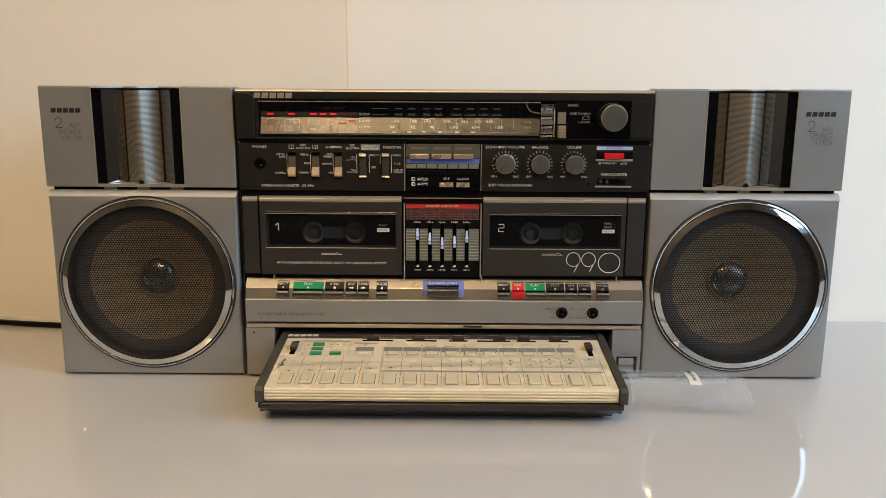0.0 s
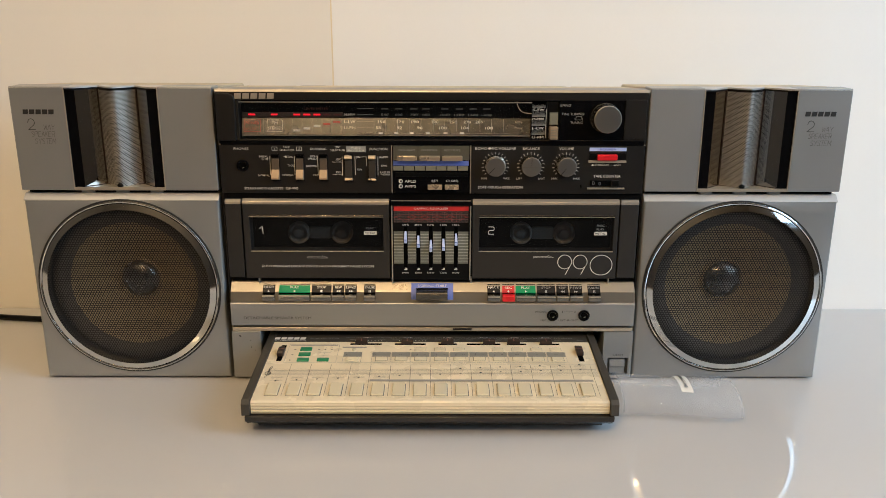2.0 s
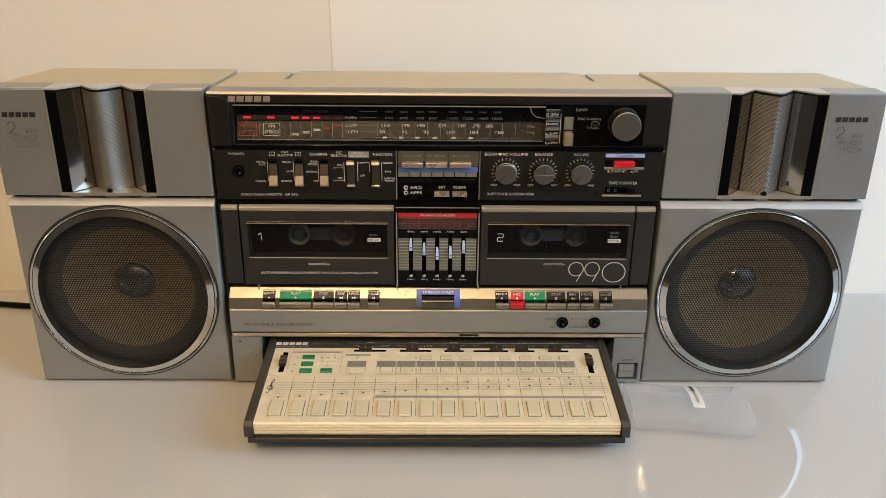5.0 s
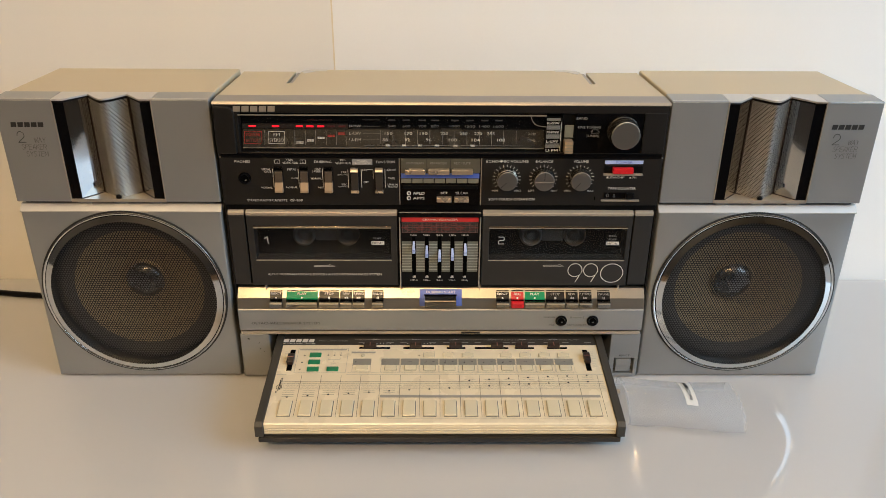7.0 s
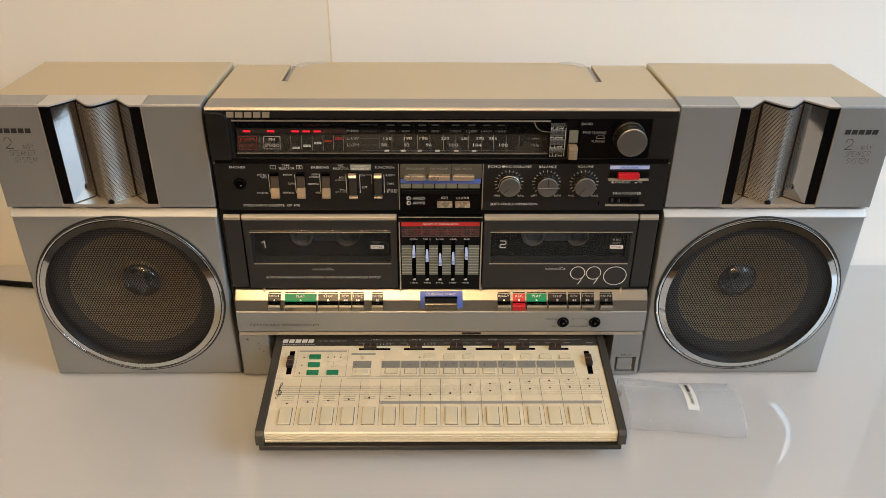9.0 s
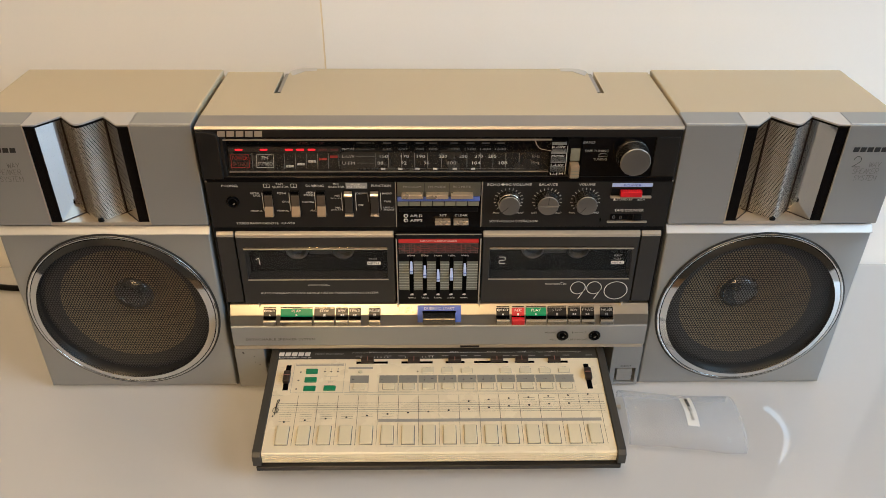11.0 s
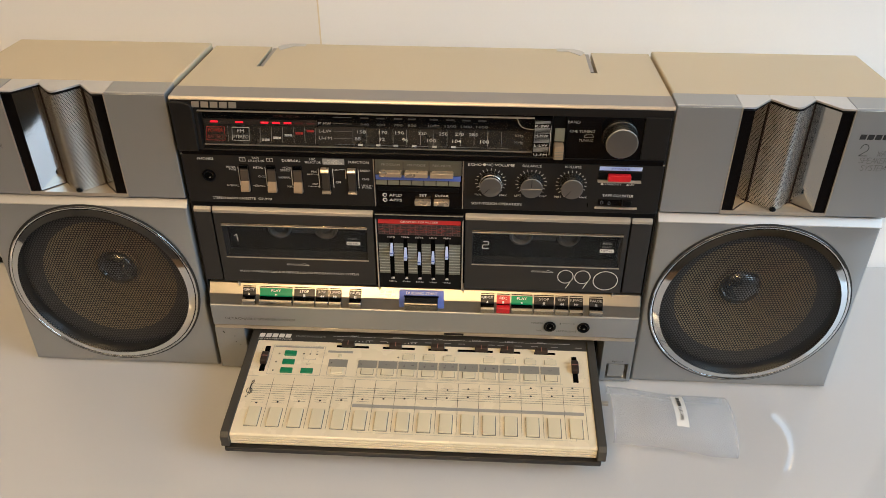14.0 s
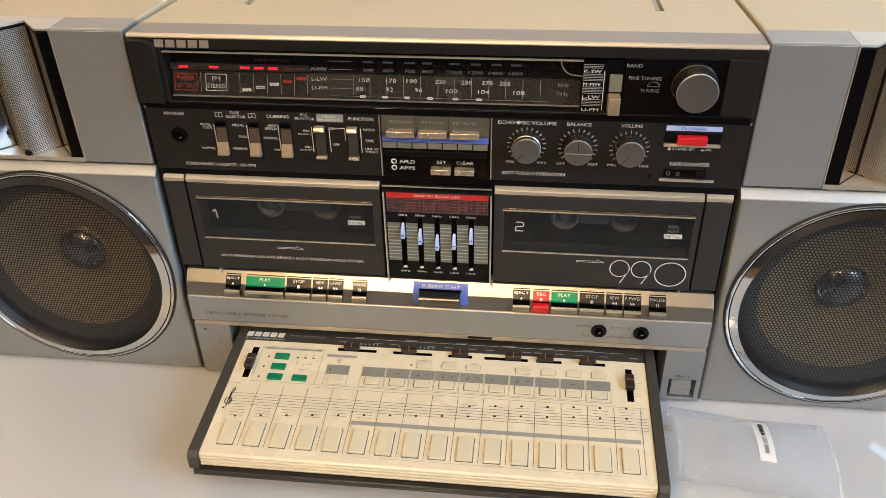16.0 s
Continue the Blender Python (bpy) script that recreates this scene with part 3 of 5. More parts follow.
box(-0.157, 0.157, 0.104, 0.118, 0.0025, 0.0525, bm=body)
part("housing", body, CHAMPAGNE, unit, "champagne painted housing")
# Solid black block paints the shade inside the drawer bay.
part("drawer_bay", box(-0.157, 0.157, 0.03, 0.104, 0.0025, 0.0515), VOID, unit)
# Black plate paints the dark inside of the unit behind its panels.
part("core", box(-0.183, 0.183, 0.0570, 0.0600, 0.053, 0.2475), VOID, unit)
for sx in (-0.1838, 0.1826):
    part("side_panel", box(sx, sx + 0.0012, 0.004, 0.0620, 0.053, 0.2600), DARK, unit)
for fx in (-0.17, 0.17):
    part("foot", box(fx - 0.008, fx + 0.008, 0.03, 0.09, 0.0, 0.0035), RUBBER, unit)
part("top_trim", prism([(0.0, 0.2640), (0.0012, 0.2652), (0.0205, 0.2654), (0.0205, 0.260), (0.002, 0.260)], "x", -0.1835, 0.1835, 0.0005), EDGESILVER, unit, "dull silver top edge")
part("worn_edge", prism([(-0.0003, 0.2632), (-0.0003, 0.2642), (0.0012, 0.2656), (0.0020, 0.2650), (0.0020, 0.2632)], "x", -0.1832, 0.1832), SATIN, unit, "thin bright front edge")
# top cover falls towards the back; the folded carrying handle lies behind it


def cover_z(y):
    return 0.2650 - 0.0655 * (y - 0.0205)


def cover(name, outline, thick, material, label="", bev=0.0003):
    bm = prism(outline, "z", -thick, 0.0, bev)
    for v in bm.verts:
        v.co.z += cover_z(v.co.y)
    return part(name, bm, material, unit, label)


grip = []
for k in range(9):
    a = math.pi / 2 * k / 8
    grip.append((0.116 + 0.014 * math.cos(a), 0.119 + 0.013 * math.sin(a)))
outline = [(-0.1832, 0.0205), (0.1832, 0.0205), (0.1832, 0.1225), (0.1352, 0.1225), (0.1352, 0.0700), (0.1300, 0.0700)]
outline += grip + [(-x, y) for x, y in grip[::-1]] + [(-0.1300, 0.0700), (-0.1352, 0.0700), (-0.1352, 0.1225), (-0.1832, 0.1225)]
cover("top_cover", outline, 0.005, CHAMPAGNE, "champagne top cover with the folded handle")
for s in (-1, 1):
    edge_ = bmesh.new()
    for y0, y1 in ((0.0735, 0.100), (0.100, 0.120)):
        q = prism([(s * 0.1302, y0), (s * 0.1330, y0), (s * 0.1330, y1), (s * 0.1302, y1)], "z", -0.004, -0.0006)
        for v in q.verts:
            v.co.z += cover_z(v.co.y)
        joined(edge_, q)
    part("handle_arm", edge_, EDGESILVER, unit, "silver arm of the handle")
    tip = [(x, y - 0.0002) for x, y in grip[1:8]] + [(0.107, 0.1318), (0.107, 0.1250), (0.117, 0.1245), (0.126, 0.1130)]
    bm = prism([(s * x, y) for x, y in tip], "z", -0.003, 0.0004)
    for v in bm.verts:
        v.co.z += cover_z(v.co.y)
    part("handle_end", bm, LEDGE, unit, "pale end of the handle")
part("slot_floor", box(-0.1354, 0.1354, 0.0702, 0.120, 0.2490, 0.2500), VOID, unit)

# tuner fascia
F = part("tuner_fascia", ring_plate(-0.1828, 0.1828, 0.2195, 0.2632, -0.1640, 0.1625, 0.2235, 0.2565, 0.0, 0.014), DARK, unit, "charcoal tuner fascia")
part("ledge", box(-0.181, 0.181, -0.0006, 0.006, 0.2185, 0.2228, 0.0004), GLOSSY, F)
pil = [(-0.1826, 0.2225), (-0.1668, 0.2225), (-0.1662, 0.256), (-0.1672, 0.2598), (-0.1695, 0.2612), (-0.173, 0.2622), (-0.1826, 0.2625)]
part("end_pillar", prism(pil, "y", -0.0032, 0.004, 0.0007), DARK, unit, "rounded charcoal end piece")
part("end_pillar", box(0.1632, 0.1812, -0.0012, 0.004, 0.2245, 0.2575, 0.0005), DARK, unit)
wordmark(-0.167, -0.1325, 0.2575, 0.2622, -0.0004, SATIN, F)
part("window_line", box(-0.1635, 0.084, -0.0008, 0.001, 0.2545, 0.2551), SATIN, F)
part("dial_backing", box(-0.1645, 0.163, 0.0105, 0.0135, 0.222, 0.258), GLOSSY, unit)
# sloping scale strip below, upright band above
SZ0, SZ1, SY0, SY1 = 0.2272, 0.2408, 0.0022, 0.0068


def on_scale(u, v):
    f = (v - SZ0) / (SZ1 - SZ0)
    return (u, SY0 + (SY1 - SY0) * f - 0.00025, v)


scale_mat = surface("dial_scale_lacquer", (0.021, 0.0175, 0.014), 0.27, 0.0, 0.1, 40, 0.0, 900, 1.0)
S = part("dial_scale", prism([(SY0, SZ0), (SY1, SZ1), (0.0105, SZ1), (0.0105, SZ0)], "x", -0.1625, 0.0835), scale_mat, unit, "dark tuning scale with white figures")
part("scale_line", box(-0.1625, 0.0835, 0.0012, 0.0022, 0.2262, 0.2270), SATIN, S)
part("lamp_rail", box(-0.1622, -0.0765, 0.0052, 0.0068, 0.2418, 0.2456), CHANNEL, S)
for i, lx in enumerate((-0.154, -0.135, -0.1158, -0.1072, -0.0985, -0.0900, -0.0812)):
    part("level_lamp", box(lx - 0.0029, lx + 0.0029, 0.0046, 0.0062, 0.2431, 0.2445, 0.0003), LED if i < 5 else LEDOFF, unit, "glowing red lamp" if i < 5 else "unlit red lamp")


def scale_box(x0, x1, z0, z1, w, material):
    bm = bmesh.new()
    for a, b, c, d in ((x0, x1, z0, z0 + w), (x0, x1, z1 - w, z1), (x0, x0 + w, z0, z1), (x1 - w, x1, z0, z1)):
        bm.faces.new([bm.verts.new(on_scale(*p)) for p in ((a, c), (b, c), (b, d), (a, d))])
    part("printed_frame", bm, material, S, smooth=False)


def scale_bars(name, rects, material, together=False):
    bm = bmesh.new()
    for a, b, c, d in rects:
        bm.faces.new([bm.verts.new(on_scale(*p)) for p in ((a, c), (b, c), (b, d), (a, d))])
        if not together:
            part(name, bm, material, S, smooth=False)
            bm = bmesh.new()
    if together:
        part(name, bm, material, S, smooth=False)


scale_box(-0.161, -0.1468, 0.2294, 0.2392, 0.00035, REDPRINT)
letters("POWER", -0.1539, 0.2366, 0.0115, 0.0024, 0, REDPRINT, S, place=on_scale)
letters("BATTERY", -0.1539, 0.2322, 0.0115, 0.0024, 0, DARKRED, S, place=on_scale)
scale_box(-0.1415, -0.1282, 0.2296, 0.2392, 0.00035, PRINT)
letters("FM", -0.1348, 0.2366, 0.005, 0.0024, 0, PRINT, S, place=on_scale)
letters("STEREO", -0.1348, 0.2324, 0.0115, 0.0024, 0, PRINT, S, place=on_scale)
scale_bars("tick", [(x - 0.00015, x + 0.00015, 0.2288, 0.2398) for x in (-0.1445, -0.120, -0.1115, -0.103, -0.0945, -0.0862, -0.0782)], DIMPRINT)
for i, (lx, lz) in enumerate(((-0.1158, 0.2306), (-0.1072, 0.2322), (-0.0986, 0.2342), (-0.0903, 0.2358), (-0.0818, 0.2376))):
    scale_bars("level_mark", [(lx - 0.003 + 0.002 * k, lx - 0.0012 + 0.002 * k, lz - 0.0008 + 0.0009 * j, lz - 0.0001 + 0.0009 * j) for k in range(3) for j in range(2)], PRINT if i < 3 else REDPRINT, True)
letters("LEVEL METER", -0.099, 0.2487, 0.020, 0.0018, 0.0062, DEEPRED, S)
for words, z, place in (("M-MW", 0.2437, None), ("L-LW", 0.2378, on_scale), ("U-FM", 0.2328, on_scale)):
    letters(words, -0.0708, z, 0.0095, 0.0022, 0.0062, PRINT, S, place=place)
rules("printed_rule", [(-0.0645, -0.0505, 0.2436, 0.2439), (-0.0645, -0.0505, 0.2488, 0.2491)], 0.0062, DIMPRINT, S)
scale_bars("printed_rule", [(-0.0645, -0.0505, 0.2377, 0.2380), (-0.0645, -0.0505, 0.2327, 0.2330), (-0.0645, 0.066, 0.2285, 0.2287)], DIMPRINT)


def px(left, v):
    return -0.154 + (v - 190) * 0.0001587 if left else 0.071 + (v - 455) * 0.000158


for words, lf, v in (("540", 1, 903), ("600", 1, 978), ("700", 1, 1060), ("800", 1, 1125), ("1000", 0, 72), ("1200", 0, 150), ("1400", 0, 225), ("1600", 0, 298)):
    letters(words, px(lf, v), 0.2437, 0.0021 * len(words), 0.0020, 0.0062, DIMPRINT, S)
for words, lf, v in (("150", 1, 886), ("170", 1, 988), ("190", 1, 1066), ("220", 0, 18), ("250", 0, 117), ("270", 0, 193), ("285", 0, 258)):
    letters(words, px(lf, v), 0.2378, 0.0021 * len(words), 0.0022, 0, PRINT, S, place=on_scale)
for words, lf, v in (("88", 1, 868), ("92", 1, 982), ("96", 1, 1092), ("100", 0, 62), ("104", 0, 181), ("108", 0, 312)):
    letters(words, px(lf, v), 0.2329, 0.0022 * len(words), 0.0023, 0, PRINT, S, place=on_scale)
for lf, v in ((1, 903), (1, 978), (1, 1060), (1, 1125), (0, 72), (0, 150), (0, 225), (0, 298)):
    part("worn_figures", bars([(px(lf, v) - 0.003, px(lf, v) + 0.003, 0.2482, 0.2494)], 0.0062), FAINT, S)
letters("kHz", px(0, 473), 0.2378, 0.006, 0.0021, 0, DIMPRINT, S, place=on_scale)
letters("MHz", px(0, 470), 0.2329, 0.0065, 0.0021, 0, DIMPRINT, S, place=on_scale)
scale_bars("tick", [(px(lf, v) - 0.00016, px(lf, v) + 0.00016, 0.2296, 0.2402) for lf, v in ((1, 845), (1, 908), (1, 972), (1, 1035), (1, 1098), (0, 10), (0, 72), (0, 135), (0, 200), (0, 262), (0, 325), (0, 390))], DIMPRINT)
scale_bars("channel_mark", [(px(lf, v) - 0.0017, px(lf, v) + 0.0017, 0.2279, 0.2293) for lf, v in ((1, 881), (1, 965), (1, 1048), (1, 1135), (0, 76), (0, 165))], PRINT)
part("dial_glass", box(-0.1638, 0.0845, 0.0002, 0.0010, 0.2238, 0.2562), DIALGLASS, unit, "clear dial window").visible_shadow = False
arc = [(0.0712, 0.2558), (0.0716, 0.2535), (0.0728, 0.2505), (0.0748, 0.2478), (0.0775, 0.2464), (0.0842, 0.2456)]
# Pale line along the curved edge of the pocket beside the dial.
part("pointer_light", stroke(arc, 0.0005, 0.0000), SATIN, S, smooth=False)
# band selector
part("band_plate", box(0.0838, 0.0966, -0.0006, 0.004, 0.2242, 0.2540), GLOSSY, unit)
B_ = unit.children[-1]
rules("stripe", [(0.0843, 0.0955, 0.2540 - 0.00095 * k - 0.00028, 0.2540 - 0.00095 * k) for k in range(1, 31) if not any(abs(0.2540 - 0.00095 * k - zc) < 0.0016 for zc in (0.2492, 0.2415, 0.2338, 0.2262))], -0.0006, DIMPRINT, B_)
for words, z in (("K-SW", 0.2490), ("M-MW", 0.2413), ("L-LW", 0.2336), ("U-FM", 0.2258)):
    letters(words, 0.0896, z, 0.0098, 0.0021, -0.0009, PRINT, B_)
rules("printed_rule", [(0.0960, 0.0964, 0.2255, 0.2495)], -0.0006, PRINT, B_)
sw = part("band_switch", box(0.0975, 0.1075, 0.002, 0.009, 0.2222, 0.2555), DARKER, unit, "band slide switch")
part("channel", box(0.0995, 0.1065, 0.0005, 0.0025, 0.2365, 0.2465), OLIVE, sw)
lev = box(0.0992, 0.1062, -0.0062, 0.003, 0.2245, 0.2350, 0.0007)
part("lever", lev, LEVER, sw, "ribbed tan lever")
rules("lever_rib", [(0.0994, 0.1060, 0.2255 + 0.0013 * k, 0.2259 + 0.0013 * k) for k in range(6)], -0.0062, OLIVE, sw)
# tuning control
T_ = part("tuning_plate", box(0.1078, 0.1632, -0.0002, 0.006, 0.2232, 0.2568, 0.0003), GLOSSY, unit, "gloss black tuning plate")
letters("BAND", 0.1125, 0.2528, 0.0088, 0.0021, -0.0005, DIMPRINT, T_)
letters("FINE TUNING", 0.1190, 0.2455, 0.0182, 0.0021, -0.0005, DIMPRINT, T_)
letters("TUNING", 0.1222, 0.2382, 0.0105, 0.0021, -0.0005, DIMPRINT, T_)
part("printed_icon", stroke([(0.1208, 0.2406), (0.1272, 0.2406), (0.1272, 0.2421), (0.1262, 0.2421), (0.1262, 0.2434), (0.1218, 0.2434), (0.1218, 0.2421), (0.1208, 0.2421)], 0.0003, -0.0005, closed=True), DIMPRINT, T_, smooth=False)


def knob(x, z, r, deep, name, label, mark=None, double=False):
    k = part(name, lathe([(r * 1.06, 0.001), (r * 1.06, -0.0030), (r * 1.0, -0.0036), (r * 0.96, -deep + 0.0008)], x, z, 64), KNOBSIDE, unit, label)
    part("face", lathe([(r * 0.93, -deep), (r * 0.90, -deep - 0.0002), (0.0, -deep - 0.0002)], x, z, 64), KNOB, k, "brushed face")
    part("rim", lathe([(r * 0.962, -deep + 0.0009), (r * 0.965, -deep + 0.0004), (r * 0.93, -deep - 0.00005)], x, z, 64), PALEMETAL, k, "bright turned rim")
    if double:
        part("collar", lathe([(r * 1.0, -deep * 0.52), (r * 1.02, -deep * 0.56), (r * 1.02, -deep * 0.62), (r * 0.97, -deep * 0.66)], x, z, 64), PALEMETAL, k, "bright collar of the outer knob")
    if mark is not None:
        a = radians(mark)
        c, s = math.cos(a), math.sin(a)
        part("pointer", stroke([(x + 0.15 * r * c, z + 0.15 * r * s), (x + 0.92 * r * c, z + 0.92 * r * s)], 0.0004, -deep - 0.0004), DARK, k, smooth=False)
    return k


knob(0.1462, 0.2425, 0.0119, 0.0140, "tuning_knob", "large brushed metal tuning knob")

# selector row
PL = part("selector_panel", box(-0.1826, -0.0358, 0.0, 0.016, 0.1765, 0.2188, 0.0006), DARK, unit, "charcoal selector panel")
PM = part("mode_panel", box(-0.0345, 0.0322, 0.0004, 0.016, 0.1765, 0.2186, 0.0004), GLOSSY, unit, "gloss black mode panel")
PR = part("volume_panel", box(0.0335, 0.1822, 0.0, 0.016, 0.1765, 0.2188, 0.0006), DARK, unit, "charcoal volume panel")
# Pale strips paint the warm highlight on the panels' top edges.
for p_, a, b in ((PL, -0.1826, -0.0358), (PR, 0.0335, 0.1822)):
    part("bright_edge", box(a, b, -0.0004, 0.002, 0.2186, 0.2193), SATIN, p_)
part("divider", box(-0.0354, -0.0348, -0.0004, 0.004, 0.1768, 0.2188), SATIN, unit)
part("divider", box(0.0325, 0.0331, -0.0004, 0.004, 0.1768, 0.2188), SATIN, unit)
part("lower_ledge", box(-0.182, 0.182, 0.003, 0.016, 0.1705, 0.1768), DARKER, unit)


def jack(x, z, y, parent):
    j = part("jack_socket", lathe([(0.0052, y), (0.0052, y - 0.0009), (0.0044, y - 0.0013), (0.0034, y - 0.0010), (0.0029, y + 0.001), (0.0026, y - 0.0002)], x, z, 40), GLOSSY, parent, "black jack socket")
    part("bore", lathe([(0.0030, y - 0.0006), (0.0, y - 0.0006)], x, z, 24), VOID, j)
    # Small pale piece paints the highlight low inside the bore.
    part("contact", prism([(x - 0.0004, z - 0.0020), (x + 0.0012, z - 0.0018), (x + 0.0016, z - 0.0008), (x + 0.0002, z - 0.0012)], "y", y - 0.0009, y - 0.0006), PALEMETAL, j, "bright piece for the highlight inside the socket")
    return j


jack(-0.1632, 0.2005, 0.0, unit)
Y = -0.0003
for words, x, z, w, h in (("PHONES", -0.1638, 0.2152, 0.0125, 0.0021), ("TAPE", -0.125, 0.2168, 0.006, 0.0018), ("SELECTOR", -0.1245, 0.2142, 0.0125, 0.0018), ("DUBBING", -0.0978, 0.2152, 0.0138, 0.0021),
                          ("MIC", -0.0812, 0.2168, 0.0045, 0.0018), ("SELECTOR", -0.0812, 0.2142, 0.0125, 0.0018), ("FUNCTION", -0.0462, 0.2152, 0.0152, 0.0021),
                          ("METAL", -0.1448, 0.2085, 0.0072, 0.0017), ("CrO2", -0.1438, 0.2064, 0.0055, 0.0017), ("NORMAL", -0.1455, 0.1922, 0.0092, 0.0017),
                          ("METAL", -0.1238, 0.2085, 0.0075, 0.0017), ("CrO2", -0.1218, 0.2008, 0.0055, 0.0017), ("NORMAL", -0.1248, 0.1925, 0.0092, 0.0017),
                          ("HIGH", -0.1022, 0.2090, 0.0052, 0.0017), ("SPEED", -0.1032, 0.2068, 0.0075, 0.0017), ("NORMAL", -0.1040, 0.2005, 0.0092, 0.0017), ("MIC", -0.1005, 0.1925, 0.0045, 0.0017),
                          ("MIX", -0.0808, 0.2062, 0.0042, 0.0017), ("(ECHO ON)", -0.0822, 0.2038, 0.0082, 0.0012), ("MIC", -0.0808, 0.1952, 0.0042, 0.0017), ("(ECHO OFF)", -0.0822, 0.1930, 0.0088, 0.0012),
                          ("ON", -0.0640, 0.2082, 0.0038, 0.0018), ("OFF", -0.0628, 0.1974, 0.0042, 0.0018), ("RADIO", -0.0418, 0.2082, 0.0072, 0.0017), ("TAPE", -0.0418, 0.2008, 0.0055, 0.0017),
                          ("LINE IN", -0.0408, 0.1952, 0.0082, 0.0016), ("PHONO", -0.0408, 0.1932, 0.0078, 0.0016), ("STEREO RADIO CASSETTE", -0.1462, 0.1808, 0.0335, 0.0021), ("GF-990", -0.1218, 0.1808, 0.0105, 0.0021)):
    letters(words, x, z, w, h, Y, PRINT, PL)
for bx, ch in ((-0.1352, "1"), (-0.1142, "2")):
    part("printed_frame", stroke([(bx - 0.0022, 0.2138), (bx + 0.0022, 0.2138), (bx + 0.0022, 0.2168), (bx - 0.0022, 0.2168)], 0.0003, Y, closed=True), PRINT, PL, smooth=False)
    letters(ch, bx, 0.2153, None, 0.0018, Y, PRINT, PL)
part("name_plate", bars([(-0.0738, -0.0572, 0.2126, 0.2176)], 0.0), DIMPRINT, PL)
letters("MUSIC", -0.0655, 0.2162, 0.0085, 0.0015, -0.0004, PRINT, PL)
letters("PROCESSOR", -0.0655, 0.2140, 0.014, 0.0015, -0.0004, PRINT, PL)
rules("printed_rule", [(-0.1398, -0.1394, 0.1925, 0.2088), (-0.1188, -0.1184, 0.1925, 0.2088), (-0.0988, -0.0984, 0.1925, 0.2092), (-0.0778, -0.0774, 0.192, 0.2088), (-0.0668, -0.0664, 0.1925, 0.2088),
                           (-0.0472, -0.0468, 0.1925, 0.2086), (-0.0616, -0.0568, 0.2083, 0.2086), (-0.0570, -0.0567, 0.2005, 0.2086)], 0.0, PRINT, PL)
for i, sx in enumerate((-0.1350, -0.1140, -0.0938, -0.0722, -0.0519)):
    s_ = part("slide_switch", box(sx - 0.0038, sx + 0.0038, -0.0004, 0.001, 0.1868, 0.2112, 0.0003), DARKER, unit, "slide switch with tan lever")
    part("slot", box(sx - 0.0031, sx + 0.0031, -0.0008, 0.0, 0.1885, 0.2098), CHANNEL, s_)
    # Black strip paints the shade at the slot's upper end.
    part("slot_shade", box(sx - 0.0031, sx + 0.0031, -0.0010, 0.0, 0.2076, 0.2098), VOID, s_)
    if i < 3:
        part("lever_back", prism([(-0.0006, 0.2062), (-0.0012, 0.2062), (-0.0024, 0.1978), (-0.0024, 0.1930), (-0.0006, 0.1930)], "x", sx - 0.0031, sx + 0.0031, 0.0002), LEVERBACK, s_, "brown sloping lever back")
        part("lever", prism([(-0.0010, 0.1978), (-0.0026, 0.1976), (-0.0056, 0.1912), (-0.0058, 0.1898), (-0.0042, 0.1890), (-0.0010, 0.1886)], "x", sx - 0.0033, sx + 0.0033, 0.0003), LEVER, s_, "tan lever tip")
    else:
        part("lever", prism([(-0.0006, 0.2104), (-0.0036, 0.2098), (-0.0048, 0.2082), (-0.0048, 0.2074), (-0.0030, 0.2068), (-0.0006, 0.2066)], "x", sx - 0.0032, sx + 0.0032, 0.0003), GOLD, s_, "bright metal lever")
        part("lever_back", prism([(-0.0006, 0.2066), (-0.0016, 0.2062), (-0.0022, 0.1960), (-0.0022, 0.1908), (-0.0006, 0.1905)], "x", sx - 0.0030, sx + 0.0030, 0.0002), CHANNEL, s_)
        part("slot_end", prism([(-0.0006, 0.1906), (-0.0040, 0.1902), (-0.0044, 0.1890), (-0.0030, 0.1882), (-0.0006, 0.1880)], "x", sx - 0.0034, sx + 0.0034, 0.0003), GOLD, s_)
# mode panel
YM = 0.0003
part("mode_plate", box(-0.0338, 0.0316, -0.0010, 0.001, 0.2058, 0.2182, 0.0002), MODEPLATE, PM, "dark khaki key plate")
for kx0, kx1, words in ((-0.0305, -0.0135, "PROGRAM"), (-0.0112, 0.0062, "FM MODE"), (0.0082, 0.0256, "REC MUTE")):
    letters(words, (kx0 + kx1) / 2, 0.2146, 0.0138, 0.0019, -0.0013, DIMPRINT, PM)
    k = part("mode_key", box(kx0, kx1, -0.0055, 0.0, 0.2058, 0.2098, 0.0005), GOLD, unit, "slim bronze push key")
rules("printed_rule", [(-0.0126, -0.0122, 0.206, 0.218), (0.0070, 0.0074, 0.206, 0.218)], -0.0010, INK, PM)
part("blue_band", box(-0.0338, 0.0312, -0.0008, 0.001, 0.2012, 0.2052), BLUE, PM, "blue printed band")
for k in range(7):
    part("indicator_cell", box(-0.0338 + 0.0093 * k, -0.0252 + 0.0093 * k, -0.0007, 0.001, 0.1968, 0.2006), OLIVE, PM)
part("groove", box(-0.0325, 0.030, -0.0006, 0.001, 0.1912, 0.1948, 0.0004), DARKER, PM)
letters("APLD", -0.0192, 0.1872, 0.0098, 0.0024, YM - 0.0002, PRINT, PM)
letters("APPS", -0.0192, 0.1828, 0.0098, 0.0024, YM - 0.0002, PRINT, PM)
for dz in (0.1872, 0.1828):
    part("printed_disc", lathe([(0.0018, YM - 0.0001), (0.0009, YM - 0.0002)], -0.0275, dz, 24), PRINT, PM)
